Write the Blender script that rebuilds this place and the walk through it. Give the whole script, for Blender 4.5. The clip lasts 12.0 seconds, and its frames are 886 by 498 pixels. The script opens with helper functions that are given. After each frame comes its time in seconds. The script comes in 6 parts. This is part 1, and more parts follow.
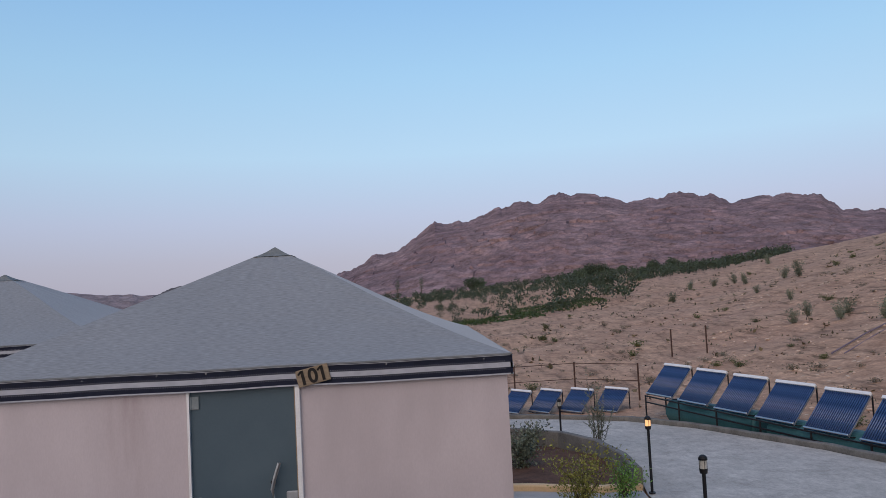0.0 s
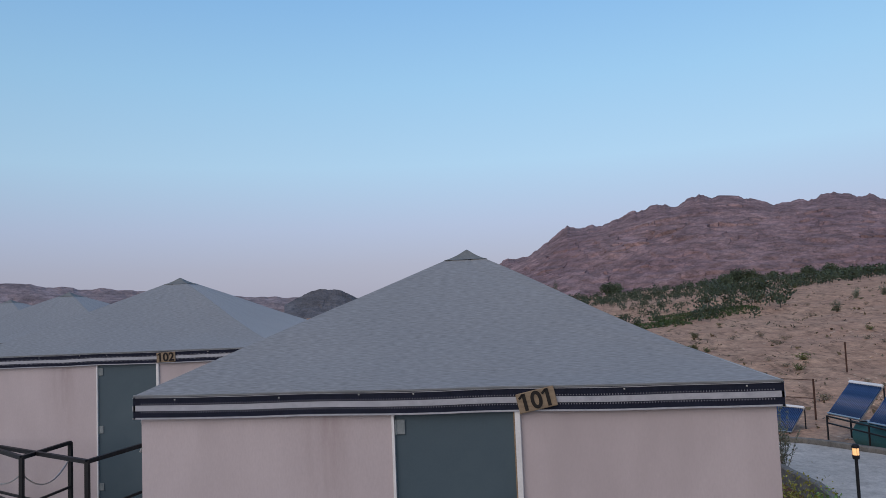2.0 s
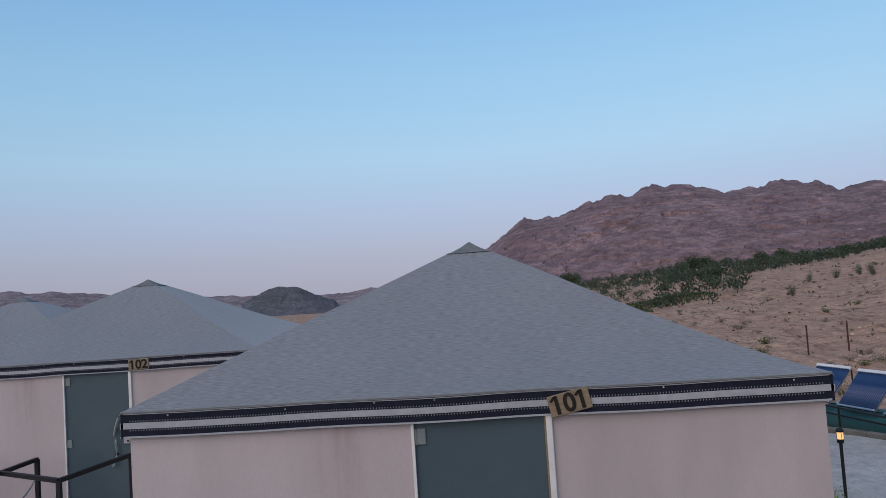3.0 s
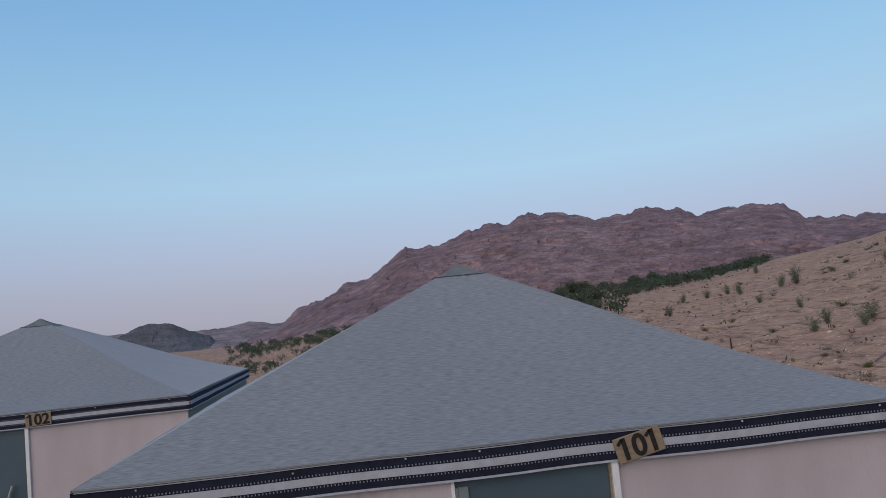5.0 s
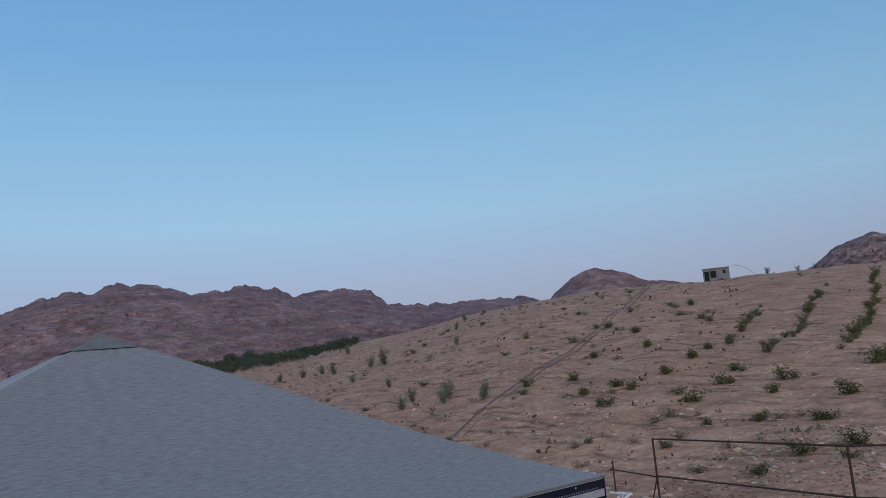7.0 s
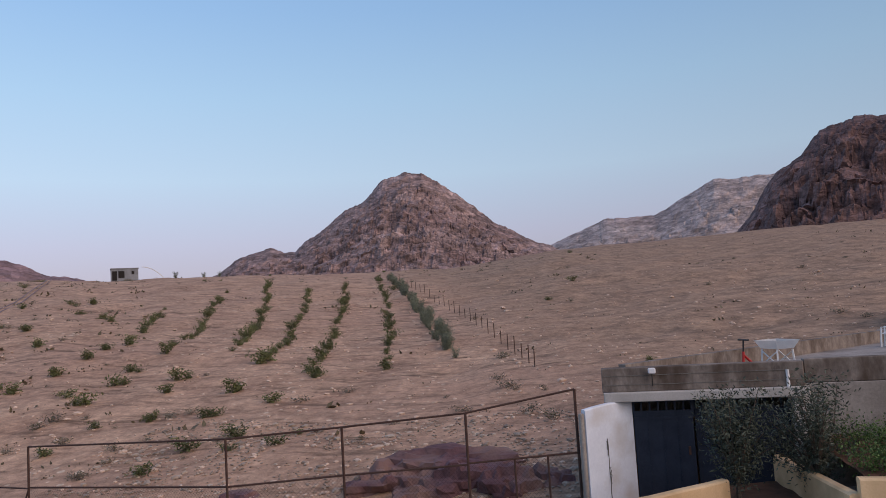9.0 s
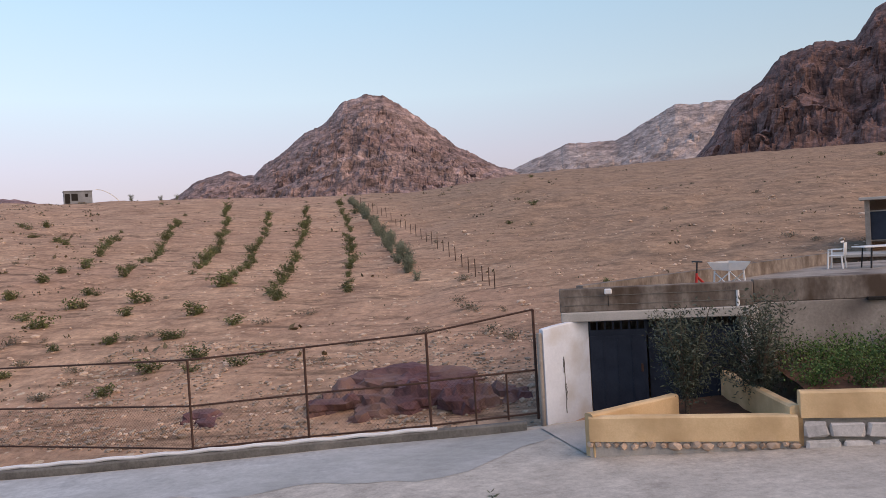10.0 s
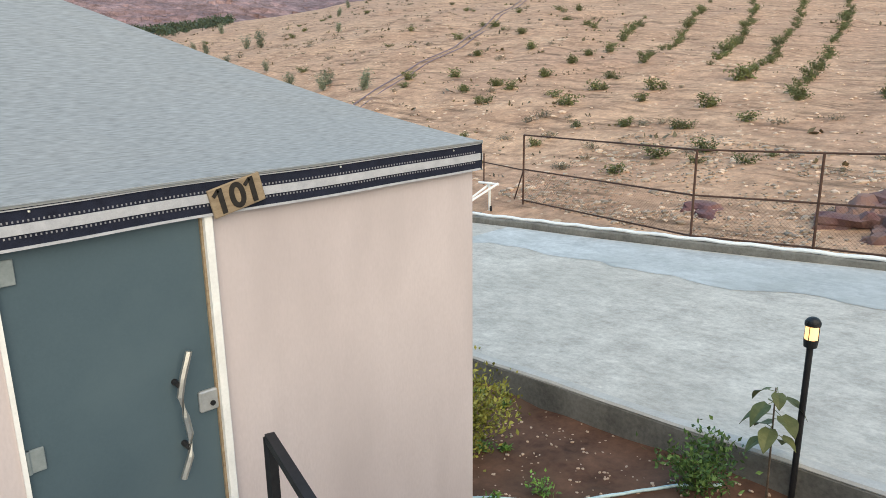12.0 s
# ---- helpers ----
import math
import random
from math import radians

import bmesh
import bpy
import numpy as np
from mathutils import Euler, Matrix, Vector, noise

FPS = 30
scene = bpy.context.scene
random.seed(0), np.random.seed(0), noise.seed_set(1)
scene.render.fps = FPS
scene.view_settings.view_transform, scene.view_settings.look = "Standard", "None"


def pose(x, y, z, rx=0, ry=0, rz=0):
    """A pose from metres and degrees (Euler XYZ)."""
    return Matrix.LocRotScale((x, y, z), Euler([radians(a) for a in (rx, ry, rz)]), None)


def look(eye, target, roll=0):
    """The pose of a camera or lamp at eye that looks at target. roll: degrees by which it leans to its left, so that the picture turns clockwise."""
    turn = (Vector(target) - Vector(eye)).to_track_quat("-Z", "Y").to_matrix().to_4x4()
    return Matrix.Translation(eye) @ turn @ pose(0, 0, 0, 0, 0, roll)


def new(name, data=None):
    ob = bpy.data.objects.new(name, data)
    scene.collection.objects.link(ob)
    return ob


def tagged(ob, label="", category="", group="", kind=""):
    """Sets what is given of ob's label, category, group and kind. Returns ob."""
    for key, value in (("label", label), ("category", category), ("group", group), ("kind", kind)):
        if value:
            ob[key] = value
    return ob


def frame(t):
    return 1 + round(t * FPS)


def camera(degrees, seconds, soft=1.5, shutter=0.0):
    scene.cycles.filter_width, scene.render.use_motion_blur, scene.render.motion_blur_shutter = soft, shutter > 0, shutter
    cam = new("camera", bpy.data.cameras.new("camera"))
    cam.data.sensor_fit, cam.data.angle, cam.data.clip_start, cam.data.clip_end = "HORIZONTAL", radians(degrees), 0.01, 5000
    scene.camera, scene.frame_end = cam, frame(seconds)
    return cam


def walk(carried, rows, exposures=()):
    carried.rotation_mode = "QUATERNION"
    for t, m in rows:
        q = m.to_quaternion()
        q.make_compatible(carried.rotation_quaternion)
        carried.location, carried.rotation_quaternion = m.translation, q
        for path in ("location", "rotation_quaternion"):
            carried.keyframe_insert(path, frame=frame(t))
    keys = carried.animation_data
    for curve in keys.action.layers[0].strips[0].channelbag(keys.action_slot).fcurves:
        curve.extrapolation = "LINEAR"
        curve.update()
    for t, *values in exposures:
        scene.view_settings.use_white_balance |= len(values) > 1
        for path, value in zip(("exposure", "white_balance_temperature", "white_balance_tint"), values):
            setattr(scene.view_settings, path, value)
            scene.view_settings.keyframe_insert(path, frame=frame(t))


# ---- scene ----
cam = camera(60.8, 12.0, soft=0.65)
PATH = [
    (0, 1.572, -6.653, 2.807, -2.10, 3.18, 2.95),
    (0.5, 1.411, -6.432, 2.852, 3.37, 3.57, 2.84),
    (1, 1.232, -6.184, 2.895, 8.80, 4.06, 2.34),
    (1.5, 0.977, -5.927, 2.899, 9.79, 4.25, 1.89),
    (2, 0.767, -5.679, 2.881, 7.81, 3.99, 2.32),
    (2.5, 0.546, -5.469, 2.899, 6.06, 3.36, 3.19),
    (4.5, -0.533, -4.602, 2.990, -0.99, 3.73, 5.10),
    (5, -0.713, -4.377, 2.995, -4.25, 4.87, 5.65),
    (5.5, -0.863, -4.102, 3.009, -8.94, 5.84, 6.06),
    (6, -1.017, -3.915, 3.009, -15.20, 6.61, 6.05),
    (6.5, -1.115, -3.702, 3.034, -23.89, 7.29, 5.76),
    (7, -1.097, -3.492, 3.067, -34.39, 7.89, 5.16),
    (7.5, -1.035, -3.370, 3.029, -47.59, 8.26, 4.42),
    (9.5, -0.887, -3.487, 2.954, -81.48, 2.59, 3.44),
    (10, -0.910, -3.483, 2.923, -80.34, -1.20, 3.39),
    (10.5, -0.897, -3.486, 2.896, -76.43, -5.43, 2.96),
    (11, -0.888, -3.468, 2.852, -69.61, -9.46, 2.13),
    (11.5, -0.931, -3.432, 2.837, -60.06, -13.25, 1.30),
    (12, -1.076, -3.391, 2.849, -43.07, -15.37, 0.64),
]
EXPOSURES = [
    (0, 0.08, 6600, 14), (2.5, -0.03, 6300, 11), (5.5, -0.12, 6400, 11), (7, -0.32, 6000, 9), (7.6, -0.37, 6200, 11), (9.5, 0.42, 7400, 23), (10.5, 0.68, 8000, 18),
    (11.2, 1.0, 7900, 12), (12, 1.32, 7500, -1)]
walk(cam, [(t, pose(x, y, z, 90 + pitch, roll, yaw)) for t, x, y, z, yaw, pitch, roll in PATH], EXPOSURES)

# ---- world and light: clear dusk, the sun just gone, its glow behind the walker ----
SUN_AZ, SUN_EL = 205.0, 34.0
world = bpy.data.worlds.new("world")
scene.world = world
world.use_nodes = True
wn, wl = world.node_tree.nodes, world.node_tree.links
wn.clear()
w_out = wn.new("ShaderNodeOutputWorld")
w_sky = wn.new("ShaderNodeTexSky")
w_sky.sky_type = "NISHITA"
w_sky.sun_disc = False
w_sky.sun_elevation, w_sky.sun_rotation = radians(SUN_EL), radians(SUN_AZ)
w_sky.air_density, w_sky.dust_density, w_sky.ozone_density = 1.0, 1.0, 2.0
w_bg = wn.new("ShaderNodeBackground")
w_bg.inputs["Strength"].default_value = 0.012
w_tc = wn.new("ShaderNodeTexCoord")
w_sep = wn.new("ShaderNodeSeparateXYZ")
w_ramp = wn.new("ShaderNodeValToRGB")
for i, (p, c) in enumerate(((0.0, (.345, .34, .43)), (.05, (.37, .38, .485)), (.10, (.395, .455, .60)), (.18, (.385, .575, .735)), (.28, (.31, .54, .75)), (.38, (.235, .46, .73)), (.6, (.15, .33, .66)), (1.0, (.10, .23, .5)))):
    e = w_ramp.color_ramp.elements[i] if i < 2 else w_ramp.color_ramp.elements.new(p)
    e.position, e.color = p, (*c, 1)
w_glow = wn.new("ShaderNodeBackground")
w_add = wn.new("ShaderNodeAddShader")
wl.new(w_sky.outputs["Color"], w_bg.inputs["Color"])
wl.new(w_tc.outputs["Generated"], w_sep.inputs[0])
wl.new(w_sep.outputs["Z"], w_ramp.inputs["Fac"])
w_side = wn.new("ShaderNodeVectorMath")
w_side.operation = "DOT_PRODUCT"
w_side.inputs[1].default_value = (.26, .966, 0)
w_gain = wn.new("ShaderNodeMapRange")
w_gain.inputs["From Min"].default_value, w_gain.inputs["From Max"].default_value = -.8, 1
w_gain.inputs["To Min"].default_value, w_gain.inputs["To Max"].default_value = .45, 1.06
wl.new(w_tc.outputs["Generated"], w_side.inputs[0])
wl.new(w_side.outputs["Value"], w_gain.inputs["Value"])
wl.new(w_gain.outputs[0], w_glow.inputs["Strength"])
wl.new(w_ramp.outputs["Color"], w_glow.inputs["Color"])
wl.new(w_bg.outputs[0], w_add.inputs[0])
wl.new(w_glow.outputs[0], w_add.inputs[1])
wl.new(w_add.outputs[0], w_out.inputs["Surface"])

sun = new("sun", bpy.data.lights.new("sun", "SUN"))
sun.data.energy, sun.data.angle, sun.data.color = 1.75, radians(75), (1.0, .83, .70)
sun.matrix_world = look((0, 0, 0), (-math.sin(radians(SUN_AZ)), -math.cos(radians(SUN_AZ)), -math.tan(radians(SUN_EL))))


# ---- materials ----
def material(name, dark, light, scale=3.0, rough=.85, bump=.0, grain=40.0, metal=0.0, stretch=(1, 1, 1), third=None, third_scale=.6, spec=.3, rand=0.0, bump_dist=.02):
    """Two-scale noise between two colours; third: a stain colour in large patches."""
    m = bpy.data.materials.new(name)
    m.use_nodes = True
    n, l = m.node_tree.nodes, m.node_tree.links
    b = n["Principled BSDF"]
    tc = n.new("ShaderNodeTexCoord")
    mp = n.new("ShaderNodeMapping")
    mp.inputs["Scale"].default_value = stretch
    l.new(tc.outputs["Object"], mp.inputs["Vector"])
    big, fine = n.new("ShaderNodeTexNoise"), n.new("ShaderNodeTexNoise")
    for t, s, d in ((big, scale, 5), (fine, grain, 3)):
        t.inputs["Scale"].default_value, t.inputs["Detail"].default_value = s, d
        t.inputs["Roughness"].default_value = .6
        l.new(mp.outputs[0], t.inputs["Vector"])
    add = n.new("ShaderNodeMath")
    add.operation = "MULTIPLY_ADD"
    l.new(fine.outputs["Fac"], add.inputs[0])
    add.inputs[1].default_value = .55
    l.new(big.outputs["Fac"], add.inputs[2])
    rng = n.new("ShaderNodeMapRange")
    rng.inputs["From Min"].default_value, rng.inputs["From Max"].default_value = .5, 1.05
    l.new(add.outputs[0], rng.inputs["Value"])
    mix = n.new("ShaderNodeMix")
    mix.data_type = "RGBA"
    mix.inputs["A"].default_value, mix.inputs["B"].default_value = (*dark, 1), (*light, 1)
    l.new(rng.outputs[0], mix.inputs["Factor"])
    col = mix.outputs["Result"]
    if third:
        big2 = n.new("ShaderNodeTexNoise")
        big2.inputs["Scale"].default_value, big2.inputs["Detail"].default_value = third_scale, 6
        l.new(mp.outputs[0], big2.inputs["Vector"])
        r2 = n.new("ShaderNodeMapRange")
        r2.inputs["From Min"].default_value, r2.inputs["From Max"].default_value = .48, .68
        l.new(big2.outputs["Fac"], r2.inputs["Value"])
        mix2 = n.new("ShaderNodeMix")
        mix2.data_type = "RGBA"
        l.new(r2.outputs[0], mix2.inputs["Factor"])
        l.new(col, mix2.inputs["A"])
        mix2.inputs["B"].default_value = (*third, 1)
        col = mix2.outputs["Result"]
    if rand:
        oi = n.new("ShaderNodeObjectInfo")
        hs = n.new("ShaderNodeHueSaturation")
        mr = n.new("ShaderNodeMapRange")
        mr.inputs["To Min"].default_value, mr.inputs["To Max"].default_value = 1 - rand, 1 + rand
        l.new(oi.outputs["Random"], mr.inputs["Value"])
        l.new(mr.outputs[0], hs.inputs["Value"])
        l.new(col, hs.inputs["Color"])
        col = hs.outputs["Color"]
    l.new(col, b.inputs["Base Color"])
    b.inputs["Roughness"].default_value, b.inputs["Metallic"].default_value = rough, metal
    b.inputs["Specular IOR Level"].default_value = spec
    if bump:
        bp = n.new("ShaderNodeBump")
        bp.inputs["Strength"].default_value, bp.inputs["Distance"].default_value = bump, bump_dist
        l.new(add.outputs[0], bp.inputs["Height"])
        l.new(bp.outputs[0], b.inputs["Normal"])
    return m


def canvas_material():
    """Woven goat-hair canvas: short thread streaks along the weft, lighter and darker bands."""
    m = material("woven_canvas", (.222, .237, .247), (.248, .263, .273), scale=1.1, rough=.95, bump=.3, grain=9, third=(.22, .235, .245), third_scale=.5, bump_dist=.006)
    n, l = m.node_tree.nodes, m.node_tree.links
    b = n["Principled BSDF"]
    src = b.inputs["Base Color"].links[0].from_socket
    tc, mp, wv = n.new("ShaderNodeTexCoord"), n.new("ShaderNodeMapping"), n.new("ShaderNodeTexNoise")
    mp.inputs["Scale"].default_value = (14, 105, 105)
    wv.inputs["Scale"].default_value, wv.inputs["Detail"].default_value = 1.0, 3
    l.new(tc.outputs["UV"], mp.inputs["Vector"])
    l.new(mp.outputs[0], wv.inputs["Vector"])
    mr = n.new("ShaderNodeMapRange")
    mr.inputs["From Min"].default_value, mr.inputs["From Max"].default_value = .3, .7
    mr.inputs["To Min"].default_value, mr.inputs["To Max"].default_value = .76, 1.24
    l.new(wv.outputs["Fac"], mr.inputs["Value"])
    mx = n.new("ShaderNodeMix")
    mx.data_type, mx.blend_type = "RGBA", "MULTIPLY"
    mx.inputs["Factor"].default_value = 1
    l.new(src, mx.inputs["A"])
    l.new(mr.outputs[0], mx.inputs["B"])
    l.new(mx.outputs["Result"], b.inputs["Base Color"])
    b.inputs["Sheen Weight"].default_value, b.inputs["Sheen Roughness"].default_value = .35, .4
    return m


def speckle(m, scale, lo, hi, stretch=(1, 1, 1)):
    """Multiplies a material's colour by a fine uneven grain."""
    n, l = m.node_tree.nodes, m.node_tree.links
    b = n["Principled BSDF"]
    src = b.inputs["Base Color"].links[0].from_socket
    tc, mp, t, mr, mx = n.new("ShaderNodeTexCoord"), n.new("ShaderNodeMapping"), n.new("ShaderNodeTexNoise"), n.new("ShaderNodeMapRange"), n.new("ShaderNodeMix")
    mp.inputs["Scale"].default_value = stretch
    l.new(tc.outputs["Object"], mp.inputs["Vector"])
    t.inputs["Scale"].default_value, t.inputs["Detail"].default_value, t.inputs["Roughness"].default_value = scale, 9, .85
    l.new(mp.outputs[0], t.inputs["Vector"])
    mr.inputs["From Min"].default_value, mr.inputs["From Max"].default_value = .36, .64
    mr.inputs["To Min"].default_value, mr.inputs["To Max"].default_value = lo, hi
    l.new(t.outputs["Fac"], mr.inputs["Value"])
    mx.data_type, mx.blend_type = "RGBA", "MULTIPLY"
    mx.inputs["Factor"].default_value = 1
    l.new(src, mx.inputs["A"])
    l.new(mr.outputs[0], mx.inputs["B"])
    l.new(mx.outputs["Result"], b.inputs["Base Color"])
    return m


def soil_material():
    """Hillside soil: ochre earth, redder and greyer patches, pale stones, dark clods and painted shadow lines."""
    m = material("hill_soil", (.31, .175, .11), (.58, .37, .24), scale=.35, rough=.95, bump=.7, grain=3.5, third=(.42, .25, .165), third_scale=.06, bump_dist=.12)
    n, l = m.node_tree.nodes, m.node_tree.links
    b = n["Principled BSDF"]
    src = b.inputs["Base Color"].links[0].from_socket
    tc = n.new("ShaderNodeTexCoord")
    # pale stones
    v = n.new("ShaderNodeTexVoronoi")
    v.inputs["Scale"].default_value = 1.7
    l.new(tc.outputs["Object"], v.inputs["Vector"])
    n2 = n.new("ShaderNodeTexNoise")
    n2.inputs["Scale"].default_value, n2.inputs["Detail"].default_value = .22, 4
    l.new(tc.outputs["Object"], n2.inputs["Vector"])
    th = n.new("ShaderNodeMapRange")
    th.inputs["From Min"].default_value, th.inputs["From Max"].default_value = .45, .75
    th.inputs["To Min"].default_value, th.inputs["To Max"].default_value = .02, .30
    l.new(n2.outputs["Fac"], th.inputs["Value"])
    lt = n.new("ShaderNodeMath")
    lt.operation = "LESS_THAN"
    l.new(v.outputs["Distance"], lt.inputs[0])
    l.new(th.outputs[0], lt.inputs[1])
    mx = n.new("ShaderNodeMix")
    mx.data_type = "RGBA"
    l.new(lt.outputs[0], mx.inputs["Factor"])
    l.new(src, mx.inputs["A"])
    mx.inputs["B"].default_value = (.60, .45, .32, 1)
    # dark scrub, clods and painted shadow lines, drawn out along the slope's contour
    mp = n.new("ShaderNodeMapping")
    mp.inputs["Scale"].default_value = (1.7, .30, .9)
    l.new(tc.outputs["Object"], mp.inputs["Vector"])
    n3 = n.new("ShaderNodeTexNoise")
    n3.inputs["Scale"].default_value, n3.inputs["Detail"].default_value, n3.inputs["Roughness"].default_value = 1.0, 8, .7
    l.new(mp.outputs[0], n3.inputs["Vector"])
    r3 = n.new("ShaderNodeMapRange")
    r3.inputs["From Min"].default_value, r3.inputs["From Max"].default_value = .52, .66
    r3.inputs["To Max"].default_value = .85
    l.new(n3.outputs["Fac"], r3.inputs["Value"])
    mx2 = n.new("ShaderNodeMix")
    mx2.data_type = "RGBA"
    l.new(r3.outputs[0], mx2.inputs["Factor"])
    l.new(mx.outputs["Result"], mx2.inputs["A"])
    mx2.inputs["B"].default_value = (.13, .075, .045, 1)
    # furrows along the contour, only their shade, as dark brown lines
    wv, wm = n.new("ShaderNodeTexWave"), n.new("ShaderNodeMapping")
    wv.bands_direction = "X"
    wv.inputs["Scale"].default_value, wv.inputs["Distortion"].default_value, wv.inputs["Detail"].default_value, wv.inputs["Detail Scale"].default_value = .16, 14.0, 6, .9
    wm.inputs["Rotation"].default_value = (0, 0, radians(-14))
    l.new(tc.outputs["Object"], wm.inputs["Vector"])
    l.new(wm.outputs[0], wv.inputs["Vector"])
    wr = n.new("ShaderNodeMapRange")
    wr.inputs["From Min"].default_value, wr.inputs["From Max"].default_value, wr.inputs["To Max"].default_value = .80, 1.0, .28
    l.new(wv.outputs["Fac"], wr.inputs["Value"])
    mxw = n.new("ShaderNodeMix")
    mxw.data_type = "RGBA"
    l.new(wr.outputs[0], mxw.inputs["Factor"])
    l.new(mx2.outputs["Result"], mxw.inputs["A"])
    mxw.inputs["B"].default_value = (.12, .068, .042, 1)
    mx2 = mxw
    # beyond the boundary stakes the field is stonier and greyer
    dot = n.new("ShaderNodeVectorMath")
    dot.operation = "DOT_PRODUCT"
    dot.inputs[1].default_value = (.37, -.93, 0)
    l.new(tc.outputs["Object"], dot.inputs[0])
    wob = n.new("ShaderNodeMath")
    wob.operation = "MULTIPLY_ADD"
    wob.inputs[1].default_value = 9.0
    l.new(n2.outputs["Fac"], wob.inputs[0])
    l.new(dot.outputs["Value"], wob.inputs[2])
    zone = n.new("ShaderNodeMapRange")
    zone.inputs["From Min"].default_value, zone.inputs["From Max"].default_value = 14.5, 24.0
    zone.inputs["To Max"].default_value = .8
    l.new(wob.outputs[0], zone.inputs["Value"])
    n5 = n.new("ShaderNodeTexNoise")
    n5.inputs["Scale"].default_value, n5.inputs["Detail"].default_value, n5.inputs["Roughness"].default_value = .5, 10, .8
    l.new(tc.outputs["Object"], n5.inputs["Vector"])
    r5 = n.new("ShaderNodeValToRGB")
    r5.color_ramp.elements[0].position, r5.color_ramp.elements[0].color = .36, (.11, .07, .045, 1)
    r5.color_ramp.elements[1].position, r5.color_ramp.elements[1].color = .66, (.46, .29, .18, 1)
    l.new(n5.outputs["Fac"], r5.inputs["Fac"])
    mx3 = n.new("ShaderNodeMix")
    mx3.data_type = "RGBA"
    l.new(zone.outputs[0], mx3.inputs["Factor"])
    l.new(mx2.outputs["Result"], mx3.inputs["A"])
    l.new(r5.outputs["Color"], mx3.inputs["B"])
    l.new(mx3.outputs["Result"], b.inputs["Base Color"])
    speckle(m, 2.2, .66, 1.36)
    return m


def rock_material(name, dark, light, seam, band=.09, crag=.12, cut=.64):
    """Layered sandstone: level beds, broken by crags, boulders and dark clefts; crag is their size, in lumps a metre."""
    m = material(name, dark, light, scale=crag * .3, rough=.95, bump=.9, grain=crag * 3, stretch=(1, 1, 1.7), third=seam, third_scale=crag * .12, bump_dist=1.0 / crag * .25)
    n, l = m.node_tree.nodes, m.node_tree.links
    b = n["Principled BSDF"]
    col = b.inputs["Base Color"].links[0].from_socket
    tc = n.new("ShaderNodeTexCoord")
    for scale, detail, rough, lo, hi, f0, f1 in (((band * .6, band * .6, band * 4), 6, .7, .88, 1.10, .35, .65), ((crag, crag, crag * 2.0), 9, .80, 1 - cut, 1 + cut * .95, .37, .63),
                                                 ((crag * .35, crag * .35, crag * .5), 6, .6, 1 - cut * .22, 1 + cut * .2, .35, .65)):
        mp, t = n.new("ShaderNodeMapping"), n.new("ShaderNodeTexNoise")
        mp.inputs["Scale"].default_value = scale
        t.inputs["Scale"].default_value, t.inputs["Detail"].default_value, t.inputs["Roughness"].default_value = 1.0, detail, rough
        l.new(tc.outputs["Object"], mp.inputs["Vector"])
        l.new(mp.outputs[0], t.inputs["Vector"])
        mr = n.new("ShaderNodeMapRange")
        mr.inputs["From Min"].default_value, mr.inputs["From Max"].default_value = f0, f1
        mr.inputs["To Min"].default_value, mr.inputs["To Max"].default_value = lo, hi
        l.new(t.outputs["Fac"], mr.inputs["Value"])
        mx = n.new("ShaderNodeMix")
        mx.data_type, mx.blend_type = "RGBA", "MULTIPLY"
        mx.inputs["Factor"].default_value = 1
        l.new(col, mx.inputs["A"])
        l.new(mr.outputs[0], mx.inputs["B"])
        col = mx.outputs["Result"]
    # broken blocks: each a little lighter or darker, with dark joints between them
    wob, mp, add = n.new("ShaderNodeTexNoise"), n.new("ShaderNodeMapping"), n.new("ShaderNodeVectorMath")
    wob.inputs["Scale"].default_value, wob.inputs["Detail"].default_value = crag * 2.5, 4
    l.new(tc.outputs["Object"], wob.inputs["Vector"])
    mp.inputs["Scale"].default_value = (crag * 1.3, crag * 1.3, crag * 2.4)
    l.new(tc.outputs["Object"], mp.inputs["Vector"])
    add.operation = "ADD"
    l.new(mp.outputs[0], add.inputs[0])
    l.new(wob.outputs["Color"], add.inputs[1])
    for feature, socket, f0, f1, lo, hi in (("F1", "Color", 0, 1, 1 - cut * .5, 1 + cut * .55), ("DISTANCE_TO_EDGE", "Distance", 0, .09, 1 - cut * .6, 1.04)):
        vo, mr, mx = n.new("ShaderNodeTexVoronoi"), n.new("ShaderNodeMapRange"), n.new("ShaderNodeMix")
        vo.feature = feature
        vo.inputs["Scale"].default_value = 1.0
        l.new(add.outputs[0], vo.inputs["Vector"])
        mr.inputs["From Min"].default_value, mr.inputs["From Max"].default_value = f0, f1
        mr.inputs["To Min"].default_value, mr.inputs["To Max"].default_value = lo, hi
        l.new(vo.outputs[socket], mr.inputs["Value"])
        mx.data_type, mx.blend_type = "RGBA", "MULTIPLY"
        mx.inputs["Factor"].default_value = 1
        l.new(col, mx.inputs["A"])
        l.new(mr.outputs[0], mx.inputs["B"])
        col = mx.outputs["Result"]
    l.new(col, b.inputs["Base Color"])
    return m


